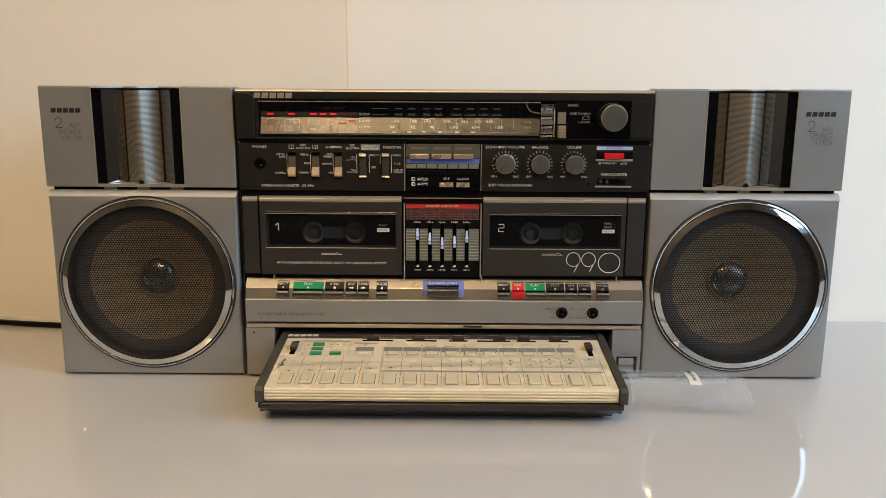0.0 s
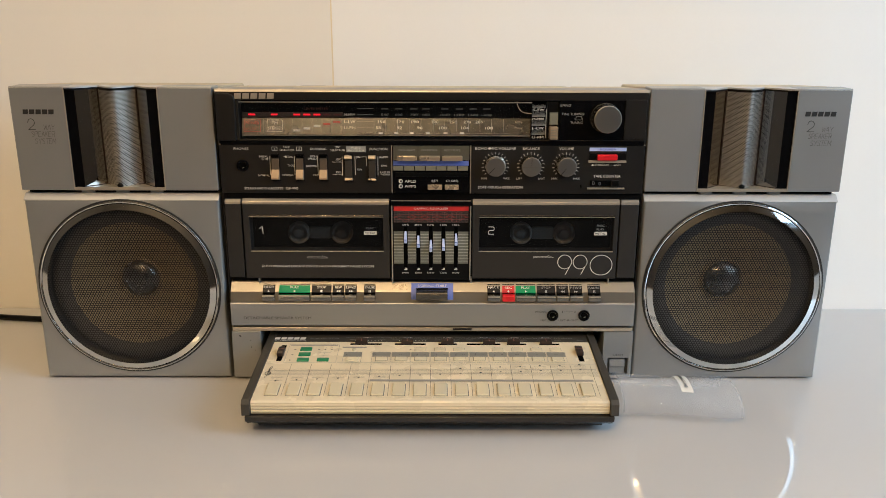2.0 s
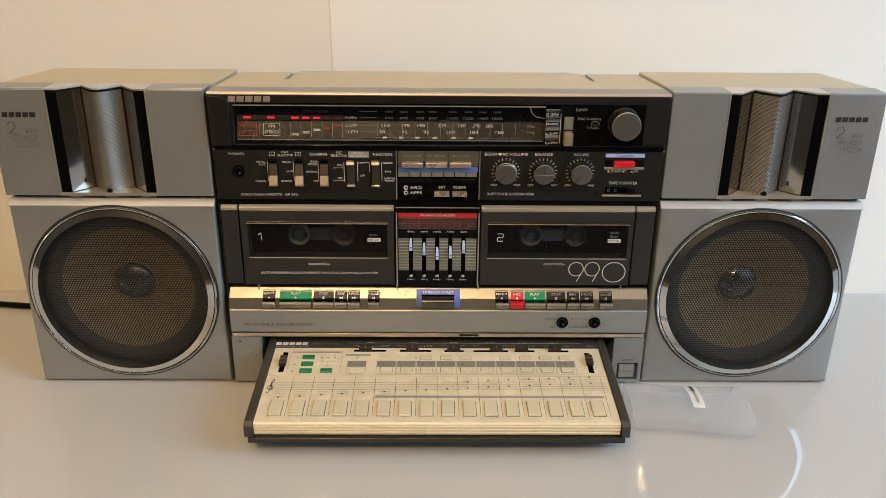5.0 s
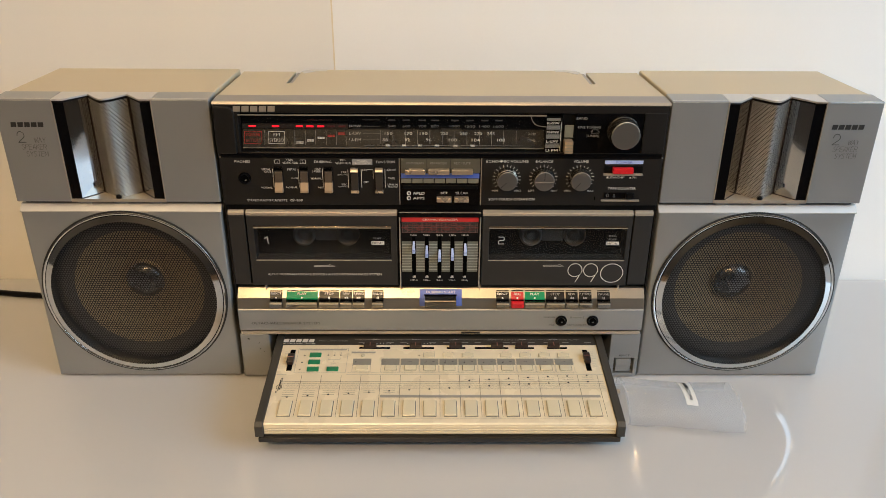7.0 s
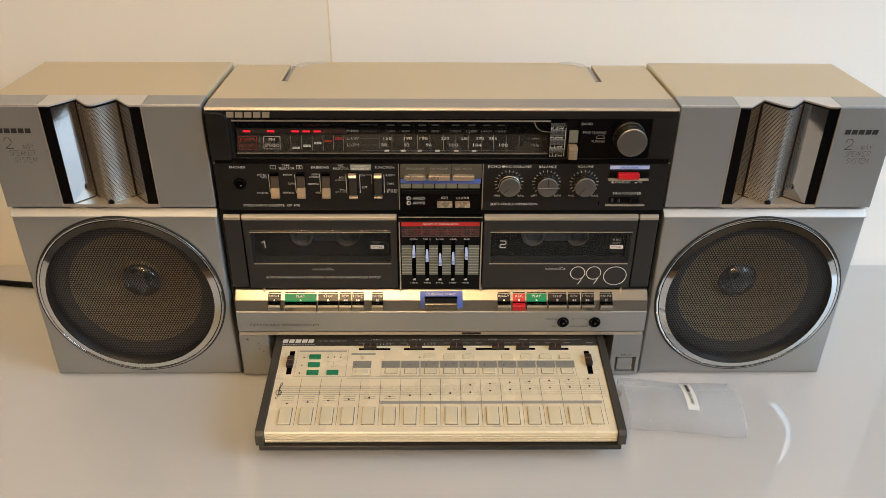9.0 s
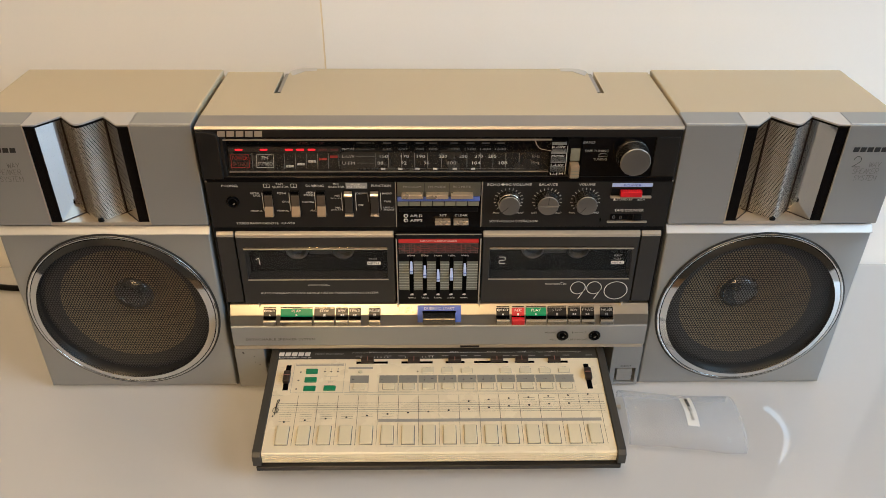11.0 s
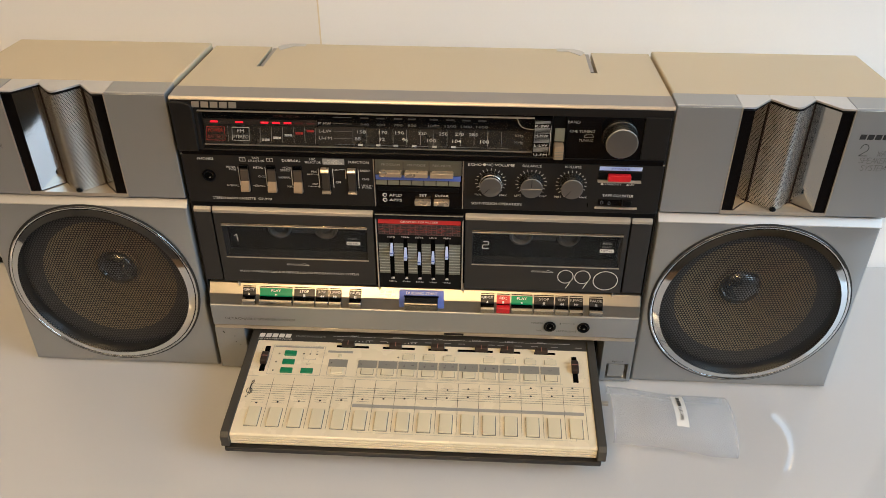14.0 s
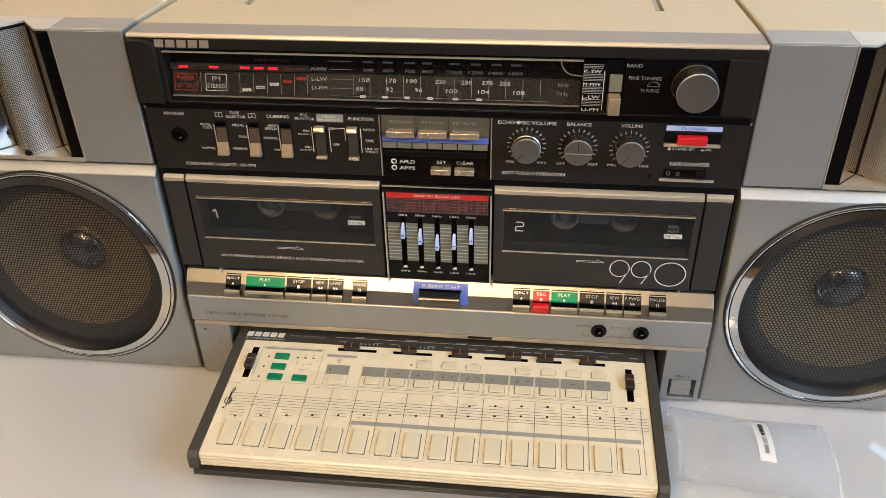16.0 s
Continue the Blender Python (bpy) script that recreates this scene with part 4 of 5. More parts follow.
for dz in (0.1872, 0.1828):
    part("disc_half", prism([(-0.0274, dz - 0.0012), (-0.0264, dz - 0.0007), (-0.0261, dz), (-0.0264, dz + 0.0007), (-0.0274, dz + 0.0012)], "y", YM - 0.0005, YM - 0.0002), INK, PM)
letters("SET", 0.0022, 0.1876, 0.0058, 0.0020, YM - 0.0002, PRINT, PM)
letters("CLEAR", 0.0168, 0.1876, 0.0105, 0.0020, YM - 0.0002, PRINT, PM)
part("set_key", box(-0.0042, 0.0082, -0.0042, 0.001, 0.1806, 0.1844, 0.0005), GOLD, unit, "slim bronze push key")
part("clear_key", box(0.0106, 0.0226, -0.0042, 0.001, 0.1806, 0.1844, 0.0005), GOLD, unit, "slim bronze push key")
# volume panel
for kx, words, w, lo, hi, mark in ((0.0540, "ECHO  MIC VOLUME", 0.0345, "MIN", "MAX", 225), (0.0845, "BALANCE", 0.0142, "LEFT", "RIGHT", 90), (0.1148, "VOLUME", 0.0125, "MIN", "MAX", 232)):
    letters(words, kx, 0.2160, w, 0.0022, Y, PRINT, PR)
    knob(kx, 0.2014, 0.0086, 0.0092, "rotary_knob", "brushed metal rotary knob", mark, kx < 0.06)
    for k in range(17):
        t_ = bmesh.new()
        a = radians(-40 + 260 * k / 16)
        stroke([(kx + 0.0098 * math.cos(a), 0.2012 + 0.0098 * math.sin(a)), (kx + 0.0118 * math.cos(a), 0.2012 + 0.0118 * math.sin(a))], 0.00038, Y, bm=t_)
        part("tick", t_, PRINT, PR, smooth=False)
    letters(lo, kx - 0.0095, 0.1900, 0.0048, 0.0017, Y, PRINT, PR)
    letters(hi, kx + 0.0098, 0.1900, 0.0055, 0.0017, Y, PRINT, PR)
part("ridge_line", box(0.0768, 0.0922, -0.0098, -0.0092, 0.2009, 0.2013), PALEMETAL, PR, "bright ridge across the balance knob")
part("chipped_spot", prism([(0.1281, 0.1842), (0.1290, 0.1848), (0.1292, 0.1820), (0.1286, 0.1812)], "y", Y, 0.0), VOID, PR)
part("printed_arrow", prism([(0.0473, 0.216), (0.0488, 0.2172), (0.0503, 0.216), (0.0488, 0.2148)], "y", Y, 0.0), PRINT, PR)
letters("SOFT-TOUCH OPERATION", 0.0588, 0.1822, 0.0385, 0.0023, Y, PRINT, PR)
part("power_strip", box(0.1346, 0.1662, -0.0006, 0.001, 0.2140, 0.2170), PALEBLUE, PR, "pale blue power strip")
letters("POWER", 0.1505, 0.2155, 0.014, 0.0019, -0.0009, BLUE, PR)
part("power_recess", box(0.1344, 0.1664, -0.0005, 0.001, 0.2048, 0.2122), DARKER, PR)
part("power_tray", box(0.1340, 0.1664, -0.0022, 0.001, 0.2042, 0.2060, 0.0003), SATIN, PR)
part("power_button", box(0.1412, 0.1582, -0.0044, 0.001, 0.2064, 0.2114, 0.0006), RED, unit, "bright red power button")
letters("STAND-BY", 0.1460, 0.2022, 0.0128, 0.0018, Y, PRINT, PR)
letters("ON", 0.1600, 0.2022, 0.0035, 0.0018, Y, PRINT, PR)
part("printed_icon", bars([(0.1368, 0.1390, 0.2013, 0.2018), (0.1373, 0.1385, 0.2018, 0.2030), (0.1560, 0.1580, 0.2013, 0.2018), (0.1565, 0.1575, 0.2018, 0.2022)], 0.0), PRINT, PR)
letters("TAPE COUNTER", 0.1508, 0.1922, 0.0235, 0.0024, Y, PRINT, PR)
part("counter_window", box(0.1365, 0.1542, -0.0006, 0.001, 0.1838, 0.1884), GLOSSY, PR)
letters("0", 0.1392, 0.1862, 0.0024, 0.0034, -0.0008, FAINT, PR)
letters("0", 0.1448, 0.1858, 0.0022, 0.0030, -0.0008, FAINT, PR)
part("counter_reset", box(0.1548, 0.1612, -0.0028, 0.001, 0.1836, 0.1886, 0.0006), DARKER, PR)
part("counter_sill", box(0.1342, 0.1664, -0.0016, 0.001, 0.1808, 0.1822, 0.0003), SATIN, PR)

# cassette decks


def deck(x0, x1, wx0, wx1, number, lines):
    d = part("cassette_door", ring_plate(x0, x1, 0.0990, 0.1662, wx0, wx1, 0.1245, 0.1562, 0.0, 0.012), DOORGREY, unit, "charcoal cassette door with smoked window")
    part("top_strip", prism([(0.0, 0.1664), (0.0, 0.1690), (0.003, 0.1712), (0.012, 0.1712), (0.012, 0.1664)], "x", x0, x1, 0.0004), SATIN, d, "satin aluminium top strip")
    part("window_trim", box(wx0 - 0.0004, wx1 + 0.0004, -0.0009, 0.002, 0.1552, 0.1572, 0.0003), BARMETAL, d)
    part("window_trim", box(wx0 - 0.0004, wx1 + 0.0004, -0.0013, 0.0, 0.1553, 0.1558), SATIN, d)
    part("window_trim", box(wx0 - 0.0004, wx1 + 0.0004, -0.0007, 0.002, 0.1238, 0.1244, 0.0002), SATIN, d)
    part("door_window", box(wx0, wx1, 0.0004, 0.0014, 0.1243, 0.1555), SMOKE, d, "smoked door window").visible_shadow = False
    c = (wx0 + wx1) / 2 + (-0.0020 if number == "1" else 0.0012)
    well = box(wx0 - 0.012, wx1 + 0.012, 0.0395, 0.0415, 0.100, 0.163)
    box(wx0 - 0.013, wx0 - 0.011, 0.0125, 0.0415, 0.100, 0.163, bm=well)
    box(wx1 + 0.011, wx1 + 0.013, 0.0125, 0.0415, 0.100, 0.163, bm=well)
    box(wx0 - 0.012, wx1 + 0.012, 0.0125, 0.0415, 0.098, 0.100, bm=well)
    box(wx0 - 0.012, wx1 + 0.012, 0.0125, 0.0415, 0.1632, 0.1650, bm=well)
    part("cassette_well", well, DARKER, d)
    for s in (-1, 1):
        part("reel_hub", lathe([(0.0104, 0.0375), (0.0100, 0.0332), (0.0082, 0.0322), (0.0074, 0.0340), (0.0066, 0.0375), (0.0042, 0.0375), (0.0038, 0.0325), (0.0, 0.0325)], c + s * 0.0198, 0.1318, 32), REEL, d, "grey reel hub")
    part("gauge_window", box(c - 0.0098, c + 0.0098, 0.0345, 0.0395, 0.1262, 0.1372, 0.0008), REEL, d)
    nx = wx0 + 0.0105
    if number == "1":
        part("deck_number", stroke([(nx - 0.0022, 0.1446), (nx + 0.0004, 0.1466), (nx + 0.0008, 0.1398)], 0.0006, 0.0002), PRINT, d, smooth=False)
    else:
        part("deck_number", stroke([(nx - 0.0024, 0.1466), (nx + 0.0018, 0.1466), (nx + 0.0025, 0.1459), (nx + 0.0025, 0.1440), (nx + 0.0018, 0.1433), (nx - 0.0017, 0.1433), (nx - 0.0024, 0.1426), (nx - 0.0024, 0.1400), (nx + 0.0025, 0.1400)], 0.0006, 0.0002), PRINT, d, smooth=False)
    z = 0.1480 if len(lines) > 1 else 0.1452
    for words in lines:
        letters(words, wx1 - 0.0115, z, 0.0068, 0.0018, 0.0001, DIMPRINT, d)
        z -= 0.0034
    part("printed_tab", bars([(wx1 - 0.0168, wx1 - 0.0058, 0.1392, 0.1424)], 0.0002), PRINT, d)
    letters("METAL", wx1 - 0.0113, 0.1408, 0.0095, 0.0020, -0.0002, INK, d, lean=0.25)
    return d


def arrow(x, z, parent):
    part("printed_arrow", stroke([(x - 0.009, z - 0.0006), (x + 0.009, z - 0.0006), (x + 0.004, z + 0.0016), (x + 0.004, z + 0.0004), (x - 0.009, z + 0.0004)], 0.0003, Y, closed=True), PRINT, parent, smooth=False)


D1 = deck(-0.1662, -0.0378, -0.1605, -0.0435, "1", ("PLAY",))
D2 = deck(0.0352, 0.1636, 0.0412, 0.1595, "2", ("REC", "PLAY"))
arrow(-0.1018, 0.1185, D1)
letters("AUTO PROGRAM LOCATE DEVICE / AUTO PROGRAM PAUSE SYSTEM", -0.1022, 0.1103, 0.0995, 0.0021, Y, PRINT, D1)
arrow(0.0985, 0.1192, D2)


def circle_line(cx, cz, rx, rz, wide, parent):
    pts = [(cx + rx * math.cos(2 * math.pi * k / 40), cz + rz * math.sin(2 * math.pi * k / 40)) for k in range(40)]
    return stroke(pts, wide, Y, closed=True)


for nx in (0.1176, 0.1314):
    bm9 = circle_line(nx, 0.1147, 0.0062, 0.0064, 0.0007, D2)
    stroke([(nx + 0.0060, 0.1130), (nx + 0.0010, 0.1030), (nx - 0.0022, 0.1020)][:2], 0.0007, Y, bm=bm9)
    part("numeral", bm9, PRINT, D2, smooth=False)
part("numeral", circle_line(0.1502, 0.1118, 0.0098, 0.0092, 0.0007, D2), PRINT, D2, smooth=False)
for a, b in ((-0.1815, -0.1676), (0.1650, 0.1808)):
    e_ = part("deck_end", box(a, b, 0.0008, 0.014, 0.0995, 0.1662, 0.0006), DOORGREY, unit)
    part("top_strip", prism([(0.0008, 0.1664), (0.0008, 0.1690), (0.0035, 0.1712), (0.012, 0.1712), (0.012, 0.1664)], "x", a, b, 0.0004), SATIN, e_)

# graphic equalizer
E_ = part("equalizer", box(-0.0358, 0.0334, 0.0006, 0.014, 0.0975, 0.1708, 0.0004), DARKER, unit, "black graphic equalizer panel")
for ex in (-0.0362, 0.0328):
    part("side_trim", box(ex, ex + 0.0010, -0.0010, 0.004, 0.0975, 0.1655, 0.0002), SATIN, E_)
part("top_bar", box(-0.0362, 0.0338, -0.0014, 0.004, 0.1656, 0.1712, 0.0008), GLOSSY, E_)
part("bright_edge", box(-0.0360, 0.0336, -0.0018, 0.0, 0.1700, 0.1706), SATIN, E_)
part("heading", bars([(-0.0340, 0.0316, 0.1608, 0.1650)], 0.0006), REDPRINT, E_)
letters("GRAPHIC EQUALIZER", -0.0012, 0.1629, 0.030, 0.0020, 0.0001, PRINT, E_)
YE = 0.0003
part("graph_field", bars([(-0.0340, 0.0316, 0.1503, 0.1604)], 0.0006), INK, E_)
g = bmesh.new()
for k in range(5):
    stroke([(-0.0335, 0.1509 + 0.0023 * k), (0.0312, 0.1509 + 0.0023 * k)], 0.00016, YE, bm=g)
for k in range(26):
    gx = -0.0335 + 0.0647 * k / 25 + 0.0008 * math.sin(2.4 * k)
    stroke([(gx, 0.1508), (gx, 0.1600)], 0.00016, YE, bm=g)
part("graph_grid", g, DIMRED, E_, smooth=False)
g = bmesh.new()
for k in range(5):
    c = -0.0235 + 0.0111 * k
    for sgn in (-1, 1):
        for amp in (0.0040, 0.0022):
            stroke([(c + 0.011 * (q / 10 - 0.5) * 2, 0.1554 + sgn * amp * math.cos(math.pi * (q / 10 - 0.5)) ** 2) for q in range(11)], 0.0002, YE - 0.0001, bm=g)
part("response_graph", g, DARKRED, E_, smooth=False)
slots = (-0.0238, -0.0126, -0.0015, 0.0096, 0.0207)
for words, sx in zip(("100Hz", "330Hz", "1kHz", "3.3kHz", "10kHz"), slots):
    letters(words, sx, 0.1483, 0.0062, 0.0015, YE, PRINT, E_)
    letters(words, sx, 0.1042, 0.0062, 0.0014, YE, PRINT, E_)
    part("printed_mark", bars([(sx - 0.0014, sx + 0.0014, 0.1068, 0.1076), (sx - 0.0004, sx + 0.0012, 0.1078, 0.1086)], 0.0006), PRINT, E_)
edges = [-0.0342, *slots, 0.0316]
for i in range(6):
    a = edges[i] + (0.0019 if i else 0.0)
    b = edges[i + 1] - (0.0019 if i < 5 else 0.0)
    sc = part("scale_block", box(a, b, 0.0, 0.001, 0.1128, 0.1422), SCALEGREY, E_)
    rules("scale_line", [(a, b, 0.1150 + 0.0027 * k, 0.1154 + 0.0027 * k) for k in range(10)], 0.0, LINEPRINT, E_)
for sx, sz in zip(slots, (0.1372, 0.1332, 0.1292, 0.1304, 0.1352)):
    s_ = part("equalizer_slider", box(sx - 0.0014, sx + 0.0014, 0.0002, 0.0012, 0.1095, 0.1465), VOID, unit, "equalizer slider")
    cap = prism([(0.0, sz + 0.0056), (-0.0034, sz + 0.0022), (-0.0050, sz - 0.0012), (-0.0046, sz - 0.0045), (0.0, sz - 0.0048)], "x", sx - 0.0013, sx + 0.0013, 0.0003)
    for v in cap.verts:
        f = min(max((v.co.z - sz) / 0.0056, 0.0), 1.0)
        v.co.x = sx + (v.co.x - sx) * (1 - 0.35 * f)
    part("slider_cap", cap, PALEBLUE, s_, "pale blue slider cap")
    part("grip_line", box(sx - 0.0012, sx + 0.0012, -0.0052, -0.0045, sz - 0.0016, sz - 0.0010), BLUE, s_)

# cassette key strip
part("strip_gap", box(-0.182, 0.182, 0.008, 0.016, 0.0925, 0.0995), DARKER, unit)
K_ = part("key_strip", prism([(0.0045, 0.0945), (-0.0015, 0.0868), (-0.0040, 0.0775), (-0.0046, 0.0758), (-0.0046, 0.0560), (-0.003, 0.0548), (0.016, 0.0548), (0.016, 0.0945)], "x", -0.1812, 0.1818, 0.0004), STRIP, unit, "satin silver key strip")
# Upright face reflects less; that dimmer tone is put into its colour.
part("strip_face", prism([(-0.0050, 0.0556), (-0.0050, 0.0762), (-0.0042, 0.0772), (-0.0030, 0.0772), (-0.0030, 0.0556)], "x", -0.1812, 0.1818, 0.0003), SILVER, K_, "lower face of the strip, its dimmer reflection in the grey")
for tx in (-0.1555, -0.036, 0.0345, 0.158):
    part("lug", box(tx - 0.0006, tx + 0.0006, 0.002, 0.010, 0.0930, 0.0985), SATIN, K_)


def slope(v):
    """Front of the key strip at height v."""
    if v > 0.0868:
        return -0.0015 + (v - 0.0868) / 0.0077 * 0.0060
    return -0.0040 + (v - 0.0775) / 0.0093 * 0.0025


def key(x0, x1, words, face, button, ink, sign=""):
    k = part("deck_key", prism([(slope(0.0916) - 0.0004, 0.0916), (slope(0.0868) - 0.0005, 0.0868), (slope(0.0846) - 0.0005, 0.0842), (0.002, 0.0842), (0.005, 0.0912)], "x", x0, x1, 0.0002), face, unit, "labelled cassette key")
    part("push_bar", prism([(-0.001, 0.0857), (-0.0060, 0.0850), (-0.0072, 0.0838), (-0.0072, 0.0798), (-0.0060, 0.0790), (-0.001, 0.0794)], "x", x0, x1, 0.0003), button, k)
    # Thin strip paints the bright highlight line on the push bar.
    part("highlight_edge", box(x0 + 0.0004, x1 - 0.0004, -0.0075, -0.0068, 0.0834, 0.0842), SATIN if button is not RED else RED, k)
    part("key_slot", box(x0, x1, -0.0032, 0.0, 0.0853, 0.0858), VOID, k)
    part("key_shadow_gap", box(x0 + 0.0002, x1 - 0.0002, slope(0.0924) - 0.0003, 0.004, 0.0921, 0.0926), VOID, k)
    on = lambda u, v: (u, slope(v) - 0.0010, v)
    w = min((x1 - x0) * 0.86, 0.0020 * len(words))
    letters(words, (x0 + x1) / 2, 0.0903, w, 0.0017, 0, ink, k, place=on)
    cx, cz, s = (x0 + x1) / 2, 0.0874, 0.0009
    bm = bmesh.new()
    shapes = {"eject": [[(-1, -0.5), (1, -0.5), (0, 1)]], "play": [[(-0.8, -1), (-0.8, 1), (1.4, 0)]], "stop": [[(-1, -1), (1, -1), (1, 1), (-1, 1)]], "rew": [[(0, -1), (0, 1), (-2, 0)], [(2, -1), (2, 1), (0, 0)]],
              "fwd": [[(-2, -1), (-2, 1), (0, 0)], [(0, -1), (0, 1), (2, 0)]], "pause": [[(-1, -1), (-0.3, -1), (-0.3, 1), (-1, 1)], [(0.3, -1), (1, -1), (1, 1), (0.3, 1)]], "rec": [[(math.cos(a), math.sin(a)) for a in np.linspace(0, 5.8, 12)]]}
    for pts in shapes[sign]:
        bm.faces.new([bm.verts.new(on(cx + s * u, cz + s * v)) for u, v in pts])
    part("printed_symbol", bm, ink, k, smooth=False)


for x0, x1, words, face, button, ink, sign in ((-0.1522, -0.1412, "EJECT", KEYLABEL, BARMETAL, PRINT, "eject"), (-0.1376, -0.1098, "PLAY", GREENLABEL, BARMETAL, PRINT, "play"), (-0.1084, -0.0908, "STOP", KEYLABEL, BARMETAL, PRINT, "stop"),
                                               (-0.0897, -0.0792, "REW", KEYLABEL, BARMETAL, PRINT, "rew"), (-0.0784, -0.0680, "F.FWD", KEYLABEL, BARMETAL, PRINT, "fwd"), (-0.0614, -0.0512, "PAUSE", KEYLABEL, BARMETAL, PRINT, "pause"),
                                               (0.0492, 0.0606, "EJECT", KEYLABEL, BARMETAL, PRINT, "eject"), (0.0626, 0.0736, "REC", RED, RED, PRINT, "rec"), (0.0748, 0.0925, "PLAY", GREENLABEL, BARMETAL, PRINT, "play"),
                                               (0.0937, 0.1102, "STOP", KEYLABEL, BARMETAL, DIMPRINT, "stop"), (0.1113, 0.1221, "REW", KEYLABEL, BARMETAL, DIMPRINT, "rew"), (0.1231, 0.1345, "F.FWD", KEYLABEL, BARMETAL, DIMPRINT, "fwd"), (0.1394, 0.1508, "PAUSE", KEYLABEL, BARMETAL, DIMPRINT, "pause")):
    key(x0, x1, words, face, button, ink, sign)
dub = part("dubbing_plate", prism([(slope(0.0934) - 0.0003, 0.0934), (slope(0.0868) - 0.0004, 0.0868), (slope(0.0802) - 0.0004, 0.0802), (0.002, 0.0802), (0.006, 0.0930)], "x", -0.0192, 0.0186), BLUE, unit, "blue dubbing plate")
letters("DUBBING START", -0.0002, 0.0915, 0.026, 0.0018, 0, PRINT, dub, place=lambda u, v: (u, slope(v) - 0.0008, v))
part("dubbing_bar", prism([(-0.001, 0.0892), (-0.0080, 0.0884), (-0.0092, 0.0870), (-0.0090, 0.0812), (-0.001, 0.0806)], "x", -0.0145, 0.0135, 0.0005), KNOBSIDE, dub, "dark metal dubbing bar")
part("bar_slot", box(-0.0150, 0.0140, -0.0016, 0.002, 0.0890, 0.0897), VOID, dub)
for words, z, w in (("DOUBLE", 0.0916, 0.0115), ("CASSETTE", 0.0892, 0.0135)):
    letters(words, -0.0292, z, w, 0.0017, 0, GOLD, K_, place=lambda u, v: (u, slope(v) - 0.0003, v))
letters("DETACHABLE SPEAKER SYSTEM", -0.1395, 0.0630, 0.0605, 0.0025, -0.0053, DARKINK, K_)
jack(0.1082, 0.0658, -0.0050, unit)
jack(0.1364, 0.0658, -0.0050, unit)
for words, x, z, w in (("MIXING", 0.0975, 0.0693, 0.0098), ("MIC", 0.1000, 0.0612, 0.005), ("LEFT-RIGHT", 0.1225, 0.0612, 0.0175), ("1", 0.1168, 0.0693, 0.0008), ("2", 0.1282, 0.0693, 0.0016)):
    letters(words, x, z, w, 0.0018, -0.0053, DARKINK, K_)
rules("printed_rule", [(0.1185, 0.1265, 0.0692, 0.0694)], -0.0050, DARKINK, K_)

# lower front
part("rail", box(-0.1815, 0.1818, -0.0022, 0.02, 0.0492, 0.0528, 0.0006), SATIN, unit, "silver rail over the drawer")
part("catch_mark", box(0.0185, 0.0355, -0.0030, 0.0, 0.0505, 0.0522, 0.0002), DARK, unit)
part("end_block", box(-0.1832, -0.1562, -0.0012, 0.03, 0.0025, 0.0488, 0.0012), SILVER, unit, "silver end block")
LEB = unit.children[-1]
for wx, wz, ww in ((-0.1755, 0.0440, 0.0008), (-0.1748, 0.0433, 0.0005), (-0.1655, 0.0330, 0.0005), (-0.1660, 0.0395, 0.0004), (-0.1620, 0.0300, 0.0004)):
    part("worn_speck", lathe([(ww, -0.00125), (ww * 0.8, -0.00155), (0.0, -0.0016)], wx, wz, 7), BROWN, LEB)
EB = part("end_block", ring_plate(0.1562, 0.1832, 0.0025, 0.0488, 0.1612, 0.1798, 0.0056, 0.0226, -0.0012, 0.03), SILVER, unit, "silver end block with eject button")
part("eject_well", box(0.1605, 0.1805, 0.0055, 0.028, 0.0050, 0.0232), HUB, EB)
part("eject_button", prism([(0.006, 0.0212), (0.0004, 0.0208), (-0.0010, 0.0162), (-0.0014, 0.0142), (0.0004, 0.0136), (-0.0008, 0.0076), (0.006, 0.0072)], "x", 0.1632, 0.1772, 0.0005), SILVER, EB, "stepped silver eject button")
letters("EJECT", 0.1705, 0.0257, 0.0098, 0.0021, -0.0015, INK, EB)
# Black strip paints the shade between rail and drawer.
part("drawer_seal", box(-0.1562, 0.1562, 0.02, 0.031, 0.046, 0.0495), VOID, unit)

# pulled-out drawer that carries the keyboard
dr = part("drawer", box(-0.1420, 0.1400, -0.0930, 0.09, 0.0030, 0.0110, 0.0008), TRAY, unit, "olive grey pulled-out drawer")
lip = prism([(-0.1110, 0.0198), (-0.1112, 0.0156), (-0.0925, 0.0038), (-0.0860, 0.0038), (-0.0860, 0.0198)], "x", -0.1480, 0.1455)
for v in lip.verts:
    if v.co.z < 0.01:
        v.co.x *= 0.945
bmesh.ops.bevel(lip, geom=lip.edges[:], offset=0.0007, segments=2, affect="EDGES", profile=0.5)
part("drawer_lip", lip, LIPDARK, dr, "dark glossy front lip")
part("drawer_pin", box(0.1465, 0.1585, -0.0455, -0.0422, 0.0150, 0.0183, 0.0006), SATIN, dr, "small metal stop pin")
part("drawer_rail", box(-0.1490, -0.1455, -0.100, 0.09, 0.0085, 0.020), TRAY, dr)
part("drawer_rail", box(0.1430, 0.1465, -0.100, 0.09, 0.0085, 0.020), TRAY, dr)


# ---- music keyboard ----
KS, KZ, KY = 0.086, 0.0315, -0.1078


def deckz(y):
    return KZ + KS * (y - KY)


def on_kb(u, v, up=0.0002):
    return (u, v, deckz(v) + up)


kb = empty("music_keyboard", (0, -0.05, 0.012), "ivory plastic music keyboard with green buttons in the drawer", "keyboard")
YB = 0.022
